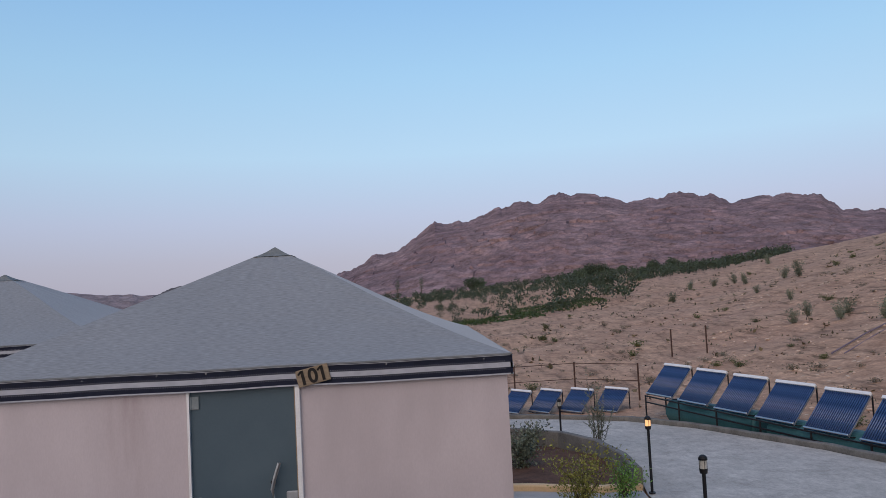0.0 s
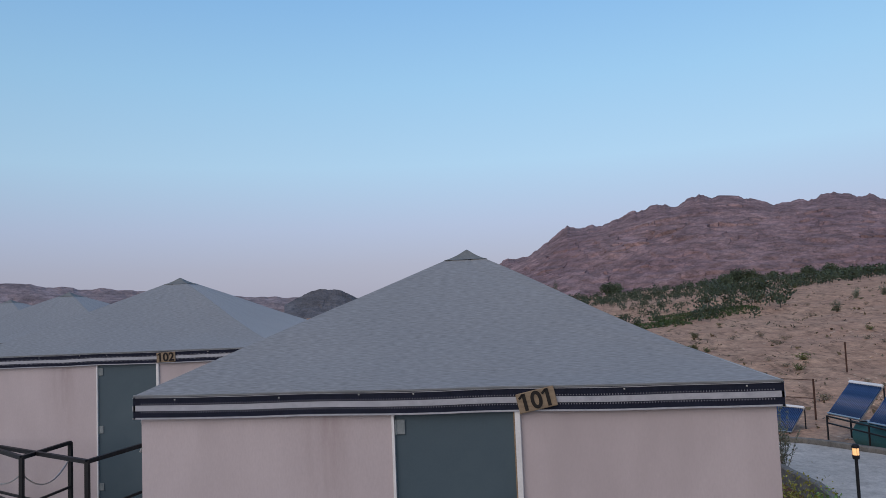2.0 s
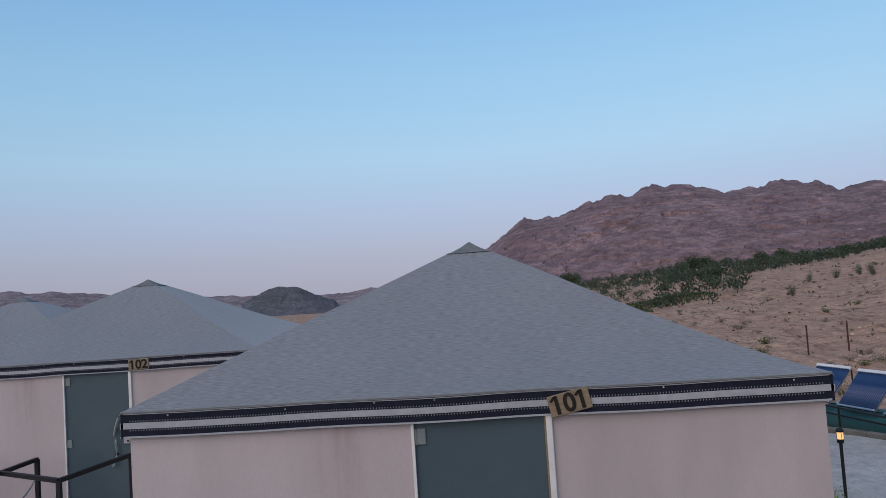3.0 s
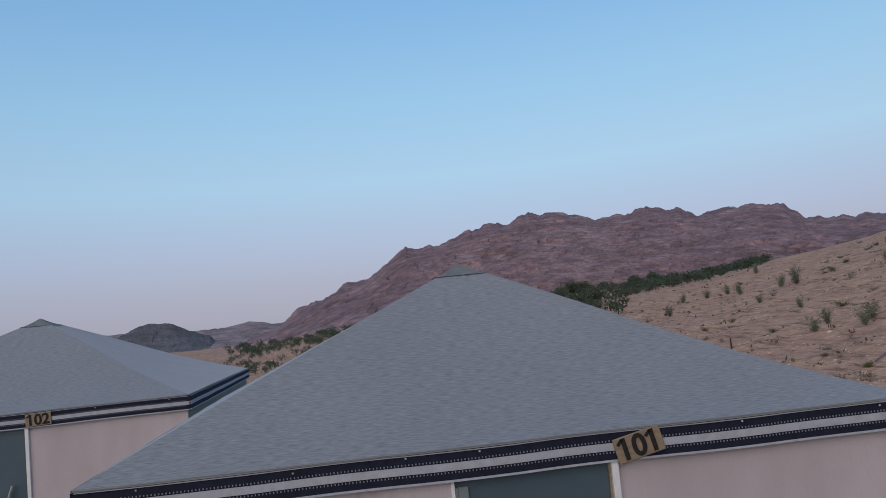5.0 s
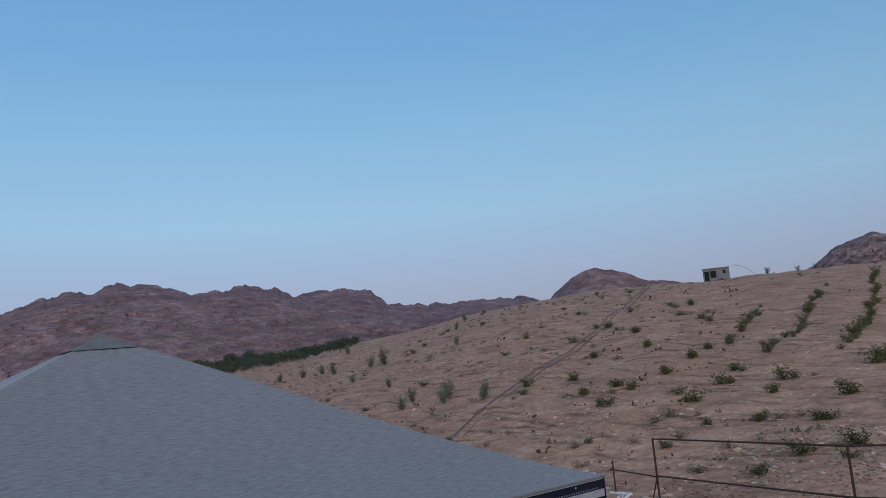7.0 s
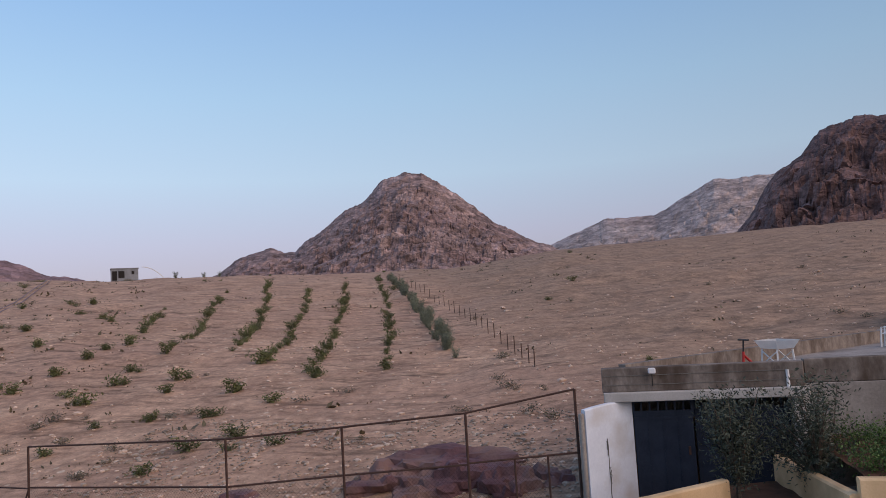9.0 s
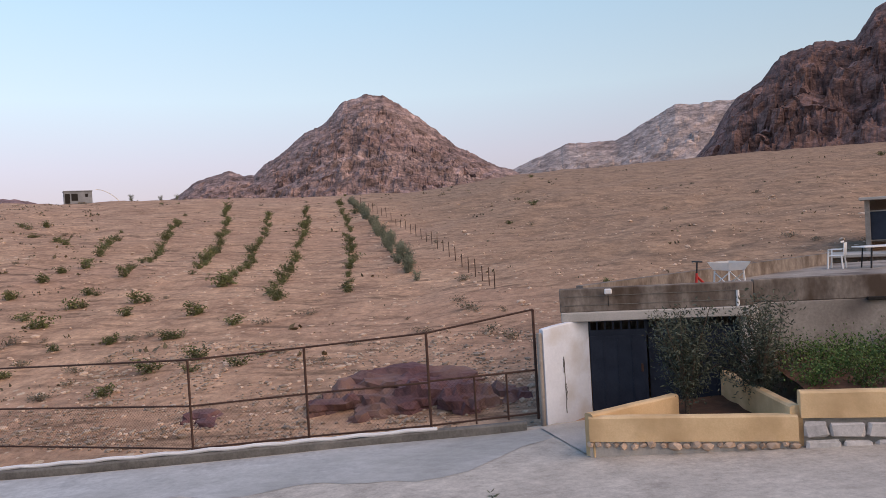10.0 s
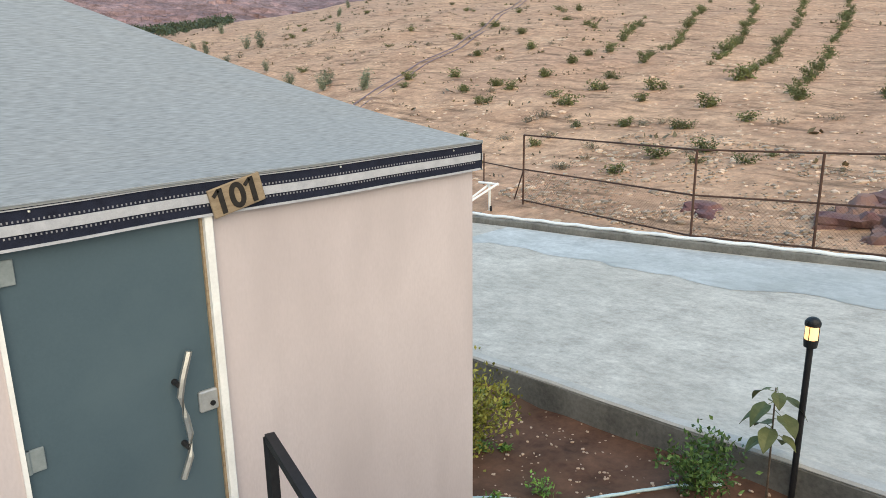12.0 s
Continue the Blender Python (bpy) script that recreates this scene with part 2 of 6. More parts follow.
def leaf_material(name, dark, light):
    m = material(name, dark, light, scale=2.5, rough=.6, grain=14, rand=.25)
    n, l = m.node_tree.nodes, m.node_tree.links
    b = n["Principled BSDF"]
    src = b.inputs["Base Color"].links[0].from_socket
    g = n.new("ShaderNodeNewGeometry")
    hs = n.new("ShaderNodeHueSaturation")
    mr = n.new("ShaderNodeMapRange")
    mr.inputs["To Min"].default_value, mr.inputs["To Max"].default_value = .6, 1.45
    l.new(g.outputs["Random Per Island"], mr.inputs["Value"])
    l.new(mr.outputs[0], hs.inputs["Value"])
    l.new(src, hs.inputs["Color"])
    l.new(hs.outputs["Color"], b.inputs["Base Color"])
    return m


def glow_material(name, colour, strength):
    m = bpy.data.materials.new(name)
    m.use_nodes = True
    b = m.node_tree.nodes["Principled BSDF"]
    b.inputs["Base Color"].default_value = (*colour, 1)
    b.inputs["Emission Color"].default_value, b.inputs["Emission Strength"].default_value = (*colour, 1), strength
    return m


CANVAS = canvas_material()
SOIL = soil_material()
CAP = material("canvas_cap", (.14, .155, .15), (.23, .245, .24), scale=9, grain=90, bump=.4)
PLASTER = material("pink_plaster", (.45, .392, .402), (.545, .482, .492), scale=1.2, rough=.8, bump=.12, grain=60, third=(.40, .348, .355), third_scale=.7, stretch=(1.3, 1.3, .45))
# grey-green sides, darker than the pink front: their shade is in the colour
SIDE_WALL = material("shaded_grey_green_plaster", (.17, .185, .17), (.25, .265, .25), scale=1.2, rough=.85, bump=.12, grain=50)
DOOR = material("grey_green_door_paint", (.055, .086, .108), (.070, .105, .128), scale=1.6, rough=.5, bump=.04, grain=80, third=(.078, .114, .136), third_scale=1.2)
HINGE = material("painted_hinge", (.15, .18, .19), (.24, .27, .28), scale=14, rough=.5, grain=60)
LOCK = material("dull_lock_steel", (.30, .31, .32), (.44, .45, .46), scale=14, rough=.4, metal=.4, grain=60)
WHITE = material("white_paint", (.62, .62, .62), (.78, .78, .78), scale=5, rough=.6, bump=.1, grain=60)
NAVY = material("navy_band", (.006, .008, .018), (.016, .020, .040), scale=20, rough=.9, bump=.3, grain=160)
BAND_WHITE = material("white_band", (.32, .33, .37), (.46, .47, .51), scale=18, rough=.9, bump=.3, grain=180)
STITCH = material("pale_stitching", (.17, .18, .21), (.28, .28, .32), scale=30)
STEEL = material("brushed_steel", (.45, .45, .44), (.62, .62, .60), scale=12, rough=.35, metal=.9, grain=120)
BLACK = material("black_painted_steel", (.008, .008, .010), (.022, .022, .024), scale=8, rough=.5, grain=70)
RUST = material("rusty_steel", (.045, .022, .016), (.10, .055, .04), scale=9, rough=.8, grain=90, bump=.2)
WOOD = material("pale_board", (.19, .14, .095), (.33, .26, .18), scale=3, rough=.8, grain=30, stretch=(2, 12, 12), bump=.15)
INK = material("black_ink", (.012, .010, .010), (.028, .025, .022), scale=30)
CONCRETE = material("raw_concrete", (.22, .19, .165), (.43, .385, .34), scale=1.6, rough=.95, bump=.5, grain=16, third=(.13, .11, .098), third_scale=.8)
PARAPET = material("stained_parapet_concrete", (.11, .09, .078), (.33, .28, .238), scale=2.6, rough=.95, bump=.5, grain=14, third=(.085, .06, .045), third_scale=1.5, stretch=(1, 1, .6))
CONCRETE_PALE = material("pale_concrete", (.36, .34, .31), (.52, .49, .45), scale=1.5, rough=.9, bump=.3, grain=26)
ROAD = material("poured_concrete_road", (.36, .325, .285), (.60, .555, .49), scale=1.3, rough=.9, bump=.6, grain=14.0, third=(.43, .395, .345), third_scale=.22)
speckle(ROAD, 5.0, .76, 1.20, (1, .55, 1))
SCREED = material("smooth_pale_screed", (.36, .36, .35), (.62, .62, .60), scale=.9, rough=.75, bump=.12, grain=7, third=(.36, .36, .34), third_scale=.45)
speckle(SCREED, 3.5, .82, 1.16, (1, .45, 1))
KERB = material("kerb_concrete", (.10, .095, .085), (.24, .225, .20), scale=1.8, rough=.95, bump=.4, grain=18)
HUT_WALL = material("grey_hut_block", (.15, .165, .18), (.28, .30, .32), scale=1.4, rough=.9, bump=.3, grain=18)
BEIGE = material("beige_render", (.64, .44, .235), (.80, .585, .35), scale=2, rough=.9, bump=.25, grain=30, third=(.52, .35, .19), third_scale=1.1)
RED_EARTH = material("red_earth", (.055, .026, .016), (.17, .085, .052), scale=1.8, rough=.97, bump=.8, grain=9, third=(.10, .06, .04), third_scale=.8)
RUBBLE = leaf_material("tan_rubble", (.34, .255, .185), (.52, .41, .315))
PALE_STONE = material("white_wall_stone", (.40, .385, .37), (.68, .655, .63), scale=3, rough=.9, bump=.5, grain=16, rand=.15)
STONE = material("pale_stone", (.38, .265, .19), (.62, .475, .37), scale=2.5, rough=.95, bump=.5, grain=14, rand=.25)
MAROON_ROCK = material("maroon_rock", (.075, .036, .040), (.205, .108, .112), scale=.9, rough=.95, bump=.9, grain=6, third=(.27, .17, .135), third_scale=.5, bump_dist=.08)
# red sandstone, its colours lightened to carry the dusk haze
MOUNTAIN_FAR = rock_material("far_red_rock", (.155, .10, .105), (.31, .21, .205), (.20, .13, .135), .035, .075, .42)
MOUNTAIN_MID = rock_material("brown_rock", (.16, .108, .102), (.36, .262, .238), (.22, .148, .138), .12, .20)
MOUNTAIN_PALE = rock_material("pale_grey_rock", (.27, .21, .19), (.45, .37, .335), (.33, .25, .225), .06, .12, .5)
MOUNTAIN_DARK = rock_material("dark_red_rock", (.11, .064, .06), (.28, .175, .155), (.15, .088, .08), .16, .14, .5)
# distance haze is mixed into this paler mauve-grey rock colour
MOUNTAIN_HAZE = rock_material("far_rock_haze_tinted", (.20, .155, .158), (.33, .255, .25), (.25, .195, .195), .03, .05, .35)
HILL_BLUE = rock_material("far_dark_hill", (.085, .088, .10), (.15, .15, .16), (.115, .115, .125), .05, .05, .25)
VINE = leaf_material("vine_leaves", (.06, .075, .026), (.15, .155, .06))
OLIVE = leaf_material("olive_leaves", (.085, .105, .07), (.21, .235, .165))
DARK_OLIVE = leaf_material("dark_olive_leaves", (.045, .06, .04), (.13, .15, .105))
ORCHARD = leaf_material("orchard_leaves", (.034, .056, .034), (.10, .132, .076))
GRASS = leaf_material("fresh_green_leaves", (.07, .15, .03), (.20, .34, .075))
COVER = leaf_material("ground_cover_leaves", (.035, .075, .02), (.115, .19, .05))
YELLOW_LEAF = leaf_material("yellow_green_leaves", (.16, .17, .03), (.36, .34, .08))
SCRUB = leaf_material("grey_scrub", (.11, .095, .065), (.22, .19, .13))
TUFT = leaf_material("dry_tuft", (.085, .066, .038), (.17, .14, .08))
BARK = material("bark", (.06, .045, .035), (.16, .12, .09), scale=9, rough=.95, bump=.5, grain=50)
TUBE_BLUE = material("blue_glass_tube", (.016, .045, .13), (.05, .105, .26), scale=2, rough=.12, grain=8, spec=.8)
TANK = material("teal_tank", (.03, .115, .125), (.06, .17, .18), scale=1.2, rough=.5, grain=20)
PLASTIC_WHITE = material("white_plastic", (.70, .70, .69), (.82, .82, .81), scale=3, rough=.4, grain=30)
LAMP_GLOW = glow_material("warm_lamp_glass", (1.0, .56, .24), .75)
LAMP_GLASS = material("dull_lamp_glass", (.35, .33, .28), (.55, .53, .47), scale=10, rough=.3)
SHUTTER = material("blue_black_sheet_steel", (.010, .016, .030), (.026, .036, .058), scale=2.5, rough=.5, grain=30, bump=.1)
RED = material("red_paint", (.35, .02, .02), (.5, .04, .035), scale=6, rough=.4)
PIPE_PURPLE = material("faded_water_pipe", (.14, .105, .125), (.24, .185, .21), scale=4, rough=.7)


def water_stain(m, x0, z0):
    """A reddish run of water below the eave, in the wall's own coordinates."""
    n, l = m.node_tree.nodes, m.node_tree.links
    b = n["Principled BSDF"]
    src = b.inputs["Base Color"].links[0].from_socket
    tc, mp, sp, ns = n.new("ShaderNodeTexCoord"), n.new("ShaderNodeMapping"), n.new("ShaderNodeSeparateXYZ"), n.new("ShaderNodeTexNoise")
    l.new(tc.outputs["Object"], sp.inputs[0])
    mp.inputs["Scale"].default_value = (9, 9, 1.2)
    l.new(tc.outputs["Object"], mp.inputs["Vector"])
    ns.inputs["Scale"].default_value, ns.inputs["Detail"].default_value = 1.0, 5
    l.new(mp.outputs[0], ns.inputs["Vector"])
    off, ab, side, down, streak, m1, m2 = n.new("ShaderNodeMath"), n.new("ShaderNodeMath"), n.new("ShaderNodeMapRange"), n.new("ShaderNodeMapRange"), n.new("ShaderNodeMapRange"), n.new("ShaderNodeMath"), n.new("ShaderNodeMath")
    off.operation, ab.operation, m1.operation, m2.operation = "SUBTRACT", "ABSOLUTE", "MULTIPLY", "MULTIPLY"
    l.new(sp.outputs["X"], off.inputs[0])
    off.inputs[1].default_value = x0
    l.new(off.outputs[0], ab.inputs[0])
    for node, source, f0, f1, t0, t1 in ((side, ab.outputs[0], .05, .24, 1, 0), (down, sp.outputs["Z"], z0 - 1.1, z0, 0, .45), (streak, ns.outputs["Fac"], .38, .62, 0, 1)):
        l.new(source, node.inputs["Value"])
        node.inputs["From Min"].default_value, node.inputs["From Max"].default_value = f0, f1
        node.inputs["To Min"].default_value, node.inputs["To Max"].default_value = t0, t1
    l.new(side.outputs[0], m1.inputs[0])
    l.new(down.outputs[0], m1.inputs[1])
    l.new(m1.outputs[0], m2.inputs[0])
    l.new(streak.outputs[0], m2.inputs[1])
    mx = n.new("ShaderNodeMix")
    mx.data_type = "RGBA"
    l.new(m2.outputs[0], mx.inputs["Factor"])
    l.new(src, mx.inputs["A"])
    mx.inputs["B"].default_value = (.27, .19, .185, 1)
    l.new(mx.outputs["Result"], b.inputs["Base Color"])


water_stain(PLASTER, -.88, 2.06)


# ---- mesh tools ----
def mesh(name, bm, mat, smooth=False):
    me = bpy.data.meshes.new(name)
    bm.normal_update()
    bm.to_mesh(me)
    bm.free()
    for m in (mat if isinstance(mat, (list, tuple)) else (mat,)):
        me.materials.append(m)
    if smooth:
        me.polygons.foreach_set("use_smooth", [True] * len(me.polygons))
    return me


def part(name, bm, mat, parent=None, label="", smooth=False):
    ob = new(name, mesh(name, bm, mat, smooth))
    ob.parent = parent
    return tagged(ob, label)


def thing(name, label, category, m=None, group="", kind=""):
    ob = new(name)
    ob.empty_display_size = .2
    if m:
        ob.matrix_world = m
    return tagged(ob, label, category, group, kind)


def whole(name, bm, mat, label, category, group="", kind="", smooth=False):
    ob = new(name, mesh(name, bm, mat, smooth))
    return tagged(ob, label, category, group, kind)


def box(bm, c, s, rz=0.0, bevel=0.0, m=None):
    """A box with its centre c and size s, turned by rz degrees, its edges bevelled."""
    mt = Matrix.Translation(c) @ Matrix.Rotation(radians(rz), 4, "Z") @ Matrix.Diagonal((*s, 1))
    r = bmesh.ops.create_cube(bm, size=1, matrix=(m @ mt) if m else mt)
    if bevel:
        es = list({e for v in r["verts"] for e in v.link_edges})
        bmesh.ops.bevel(bm, geom=es, offset=bevel, segments=1, affect="EDGES", profile=.5)
    return bm


def rod(bm, a, b, r, n=8, r2=None):
    """A round bar from a to b."""
    a, b = Vector(a), Vector(b)
    d = b - a
    q = d.to_track_quat("Z", "Y").to_matrix().to_4x4()
    bmesh.ops.create_cone(bm, cap_ends=True, segments=n, radius1=r, radius2=r if r2 is None else r2, depth=d.length, matrix=Matrix.Translation((a + b) / 2) @ q)
    return bm


def beam(bm, a, b, w, h=None):
    """A square bar from a to b, w wide and h high."""
    a, b = Vector(a), Vector(b)
    d = b - a
    q = d.to_track_quat("Z", "Y").to_matrix().to_4x4()
    bmesh.ops.create_cube(bm, size=1, matrix=Matrix.Translation((a + b) / 2) @ q @ Matrix.Diagonal((w, h or w, d.length, 1)))
    return bm


def strip(pts_a, pts_b, across, along, zf, mat, name, label, category, kind="structure", smooth=True):
    """A sheet between two polylines of equal count, with its height from zf."""
    bm = bmesh.new()
    rows = []
    for i in range(len(pts_a) - 1):
        for k in range(along):
            f = k / along
            a = [pts_a[i][j] + (pts_a[i + 1][j] - pts_a[i][j]) * f for j in (0, 1)]
            b = [pts_b[i][j] + (pts_b[i + 1][j] - pts_b[i][j]) * f for j in (0, 1)]
            rows.append((a, b))
    rows.append((pts_a[-1], pts_b[-1]))
    grid = []
    for a, b in rows:
        line = []
        for k in range(across + 1):
            x, y = a[0] + (b[0] - a[0]) * k / across, a[1] + (b[1] - a[1]) * k / across
            line.append(bm.verts.new((x, y, zf(x, y))))
        grid.append(line)
    for r0, r1 in zip(grid, grid[1:]):
        for k in range(across):
            bm.faces.new((r0[k], r0[k + 1], r1[k + 1], r1[k]))
    bmesh.ops.recalc_face_normals(bm, faces=bm.faces)
    if sum(f.normal.z for f in bm.faces) < 0:
        bmesh.ops.reverse_faces(bm, faces=bm.faces)
    return whole(name, bm, mat, label, category, kind=kind, smooth=smooth)


def lump(bm, c, r, rnd, squash=.7, sub=1):
    """One rough stone."""
    res = bmesh.ops.create_icosphere(bm, subdivisions=sub, radius=1)
    m = Matrix.Translation(c) @ Matrix.Rotation(rnd.uniform(0, 6.28), 4, "Z") @ Matrix.Diagonal((r * rnd.uniform(.8, 1.5), r * rnd.uniform(.7, 1.2), r * squash, 1))
    for v in res["verts"]:
        v.co = m @ (v.co * rnd.uniform(.75, 1.15))


def unit_stone():
    bm = bmesh.new()
    bmesh.ops.create_icosphere(bm, subdivisions=1, radius=1)
    bm.verts.index_update()
    out = [v.co.copy() for v in bm.verts], [tuple(v.index for v in f.verts) for f in bm.faces]
    bm.free()
    return out


STONE_VERTS, STONE_FACES = unit_stone()


class Heap:
    """Many small pieces gathered into one mesh."""

    def __init__(self):
        self.verts, self.faces = [], []

    def stone(self, c, r, rnd, squash):
        w, sx, sy = rnd.uniform(0, 6.28), r * rnd.uniform(.8, 1.5), r * rnd.uniform(.7, 1.2)
        cw, sw, n = math.cos(w), math.sin(w), len(self.verts)
        for p in STONE_VERTS:
            k = rnd.uniform(.75, 1.15)
            x, y = p.x * k * sx, p.y * k * sy
            self.verts.append((c[0] + cw * x - sw * y, c[1] + sw * x + cw * y, c[2] + p.z * k * r * squash))
        self.faces += [(i + n, j + n, k + n) for i, j, k in STONE_FACES]

    def blade(self, p, length, width, rnd):
        """One folded leaf pointing anywhere."""
        d = Vector((rnd.gauss(0, 1), rnd.gauss(0, 1), rnd.gauss(.2, 1))).normalized()
        side = d.cross(Vector((rnd.uniform(-1, 1), rnd.uniform(-1, 1), rnd.uniform(-1, 1)))).normalized() * width / 2
        n, p = len(self.verts), Vector(p)
        self.verts += [p, p + d * length, p + d * length * .45 + side, p + d * length * .45 - side]
        self.faces += [(n, n + 2, n + 1), (n, n + 1, n + 3)]

    def stem(self, p, h, r):
        n = len(self.verts)
        self.verts += [(p[0] + r, p[1], p[2]), (p[0] - r * .5, p[1] + r * .87, p[2]), (p[0] - r * .5, p[1] - r * .87, p[2]), (p[0], p[1], p[2] + h)]
        self.faces += [(n, n + 1, n + 3), (n + 1, n + 2, n + 3), (n + 2, n, n + 3)]

    def done(self, name, mat, label, category):
        me = bpy.data.meshes.new(name)
        me.from_pydata(self.verts, [], self.faces)
        me.materials.append(mat)
        return tagged(new(name, me), label, category, kind="stuff")


def tube(bm, pts, r, n=8, flat=1.0):
    """One bent pipe through the points."""
    pts = [Vector(p) for p in pts]
    rings = []
    for i, p in enumerate(pts):
        d = (pts[min(i + 1, len(pts) - 1)] - pts[max(i - 1, 0)]).normalized()
        q = d.to_track_quat("Z", "Y").to_matrix()
        rings.append([bm.verts.new(p + q @ Vector((math.cos(6.2832 * k / n) * r, math.sin(6.2832 * k / n) * r * flat, 0))) for k in range(n)])
    for a, b in zip(rings, rings[1:]):
        for k in range(n):
            bm.faces.new((a[k], a[(k + 1) % n], b[(k + 1) % n], b[k]))
    bm.faces.new(rings[0][::-1])
    bm.faces.new(rings[-1])
    return bm


def leaf(bm, p, d, length, width, rnd, index=0):
    """One pointed leaf, folded along its midrib."""
    d = Vector(d).normalized()
    side = d.cross(Vector((rnd.uniform(-1, 1), rnd.uniform(-1, 1), rnd.uniform(-1, 1)))).normalized() * width / 2
    up = side.cross(d).normalized() * width * .12
    p = Vector(p)
    a, t = bm.verts.new(p), bm.verts.new(p + d * length)
    l, r = bm.verts.new(p + d * length * .45 + side + up), bm.verts.new(p + d * length * .45 - side + up)
    for f in (bm.faces.new((a, l, t)), bm.faces.new((a, t, r))):
        f.material_index = index


# ---- the lie of the land: height of the ground at (x, y) ----
CREST_AZ = (-180, -60, -10, 0, 7, 13, 19.5, 24, 31, 37.5, 44, 50, 54, 62, 72, 78, 86, 99, 107, 113, 130, 180)
CREST_EL = (-.02, -.02, -.016, -.006, .002, .007, .011, .015, .033, .054, .0625, .0665, .0620, .0605, .0558, .0570, .0710, .0750, .0762, .0730, .055, -.02)
FAR_AZ = (-180, -60, 0, 13, 24, 37, 50, 62, 75, 86, 99, 113, 180)
FAR_R = (300, 300, 260, 220, 180, 150, 135, 130, 135, 170, 200, 200, 300)
NEAR_AZ = (-180, -90, -60, -30, 0, 20, 35, 45, 55, 65, 80, 95, 115, 180)
NEAR_R = (40, 40, 48, 40, 33, 29.5, 25.5, 22.5, 19.5, 18, 17, 17, 22, 40)


def road_z(y):
    return -1.5 - 0.05 * y


def land(x, y):
    dx, dy = x + 0.9, y + 3.5
    r = math.hypot(dx, dy)
    az = math.degrees(math.atan2(dx, dy))
    r0 = float(np.interp(az, NEAR_AZ, NEAR_R))
    rc = float(np.interp(az, FAR_AZ, FAR_R))
    yb = max(-12.0, min(34.0, -3.5 + r0 * math.cos(math.radians(az))))
    h0 = road_z(yb) - 0.1
    hc = 2.95 + rc * float(np.interp(az, CREST_AZ, CREST_EL))
    u = (r - r0) / (rc - r0)
    if u <= 0:
        low = 0.95 if x < 6.45 and y < 20 else 0.12
        return road_z(max(-12.0, min(34.0, y))) - low
    if u < 1:
        s = u * (1.0 + 0.28 * (1 - u)) if u > 0.5 else u * 1.14 + 0.0
        return h0 + (hc - h0) * (s - max(0.0, u - 0.8) ** 2 * 0.0)
    return max(hc - 0.02 * (r - rc) - 0.00001 * (r - rc) ** 2, -60.0)


# ---- ground, hills and mountains ----
def build_ground():
    """One sheet out to the horizon, finest where the view goes."""
    az = [a * .8 for a in range(int(-60 / .8), int(130 / .8))] + [130 + 5 * k for k in range(34)]
    radii = [2.0]
    while radii[-1] < 4500:
        radii.append(radii[-1] * 1.035 + .12)
    bm = bmesh.new()
    centre = bm.verts.new((-.9, -3.5, land(-.9, -3.5)))
    rows = []
    for r in radii:
        line = []
        for a in az:
            x, y = -.9 + r * math.sin(radians(a)), -3.5 + r * math.cos(radians(a))
            z = land(x, y)
            if r > 17 and -20 < a < 125:
                k = min(1, max(0, (r - float(np.interp(a, NEAR_AZ, NEAR_R)) - .5) / 6))
                z += k * (.22 * noise.noise((x * .12, y * .12, 0)) + .16 * noise.noise((x * .45, y * .45, 3))) * min(1.6, r / 40)
                z += k * min(1.0, r / 120) * .9 * noise.noise((x * .03, y * .03, 8))
            line.append(bm.verts.new((x, y, z)))
        rows.append(line)
    n = len(az)
    for k in range(n):
        bm.faces.new((centre, rows[0][(k + 1) % n], rows[0][k]))
    for a, b in zip(rows, rows[1:]):
        for k in range(n):
            bm.faces.new((a[k], a[(k + 1) % n], b[(k + 1) % n], b[k]))
    return whole("ground", bm, SOIL, "ochre stony hillside soil with scrub, furrow shade in its colour", "ground", kind="structure", smooth=True)


build_ground()


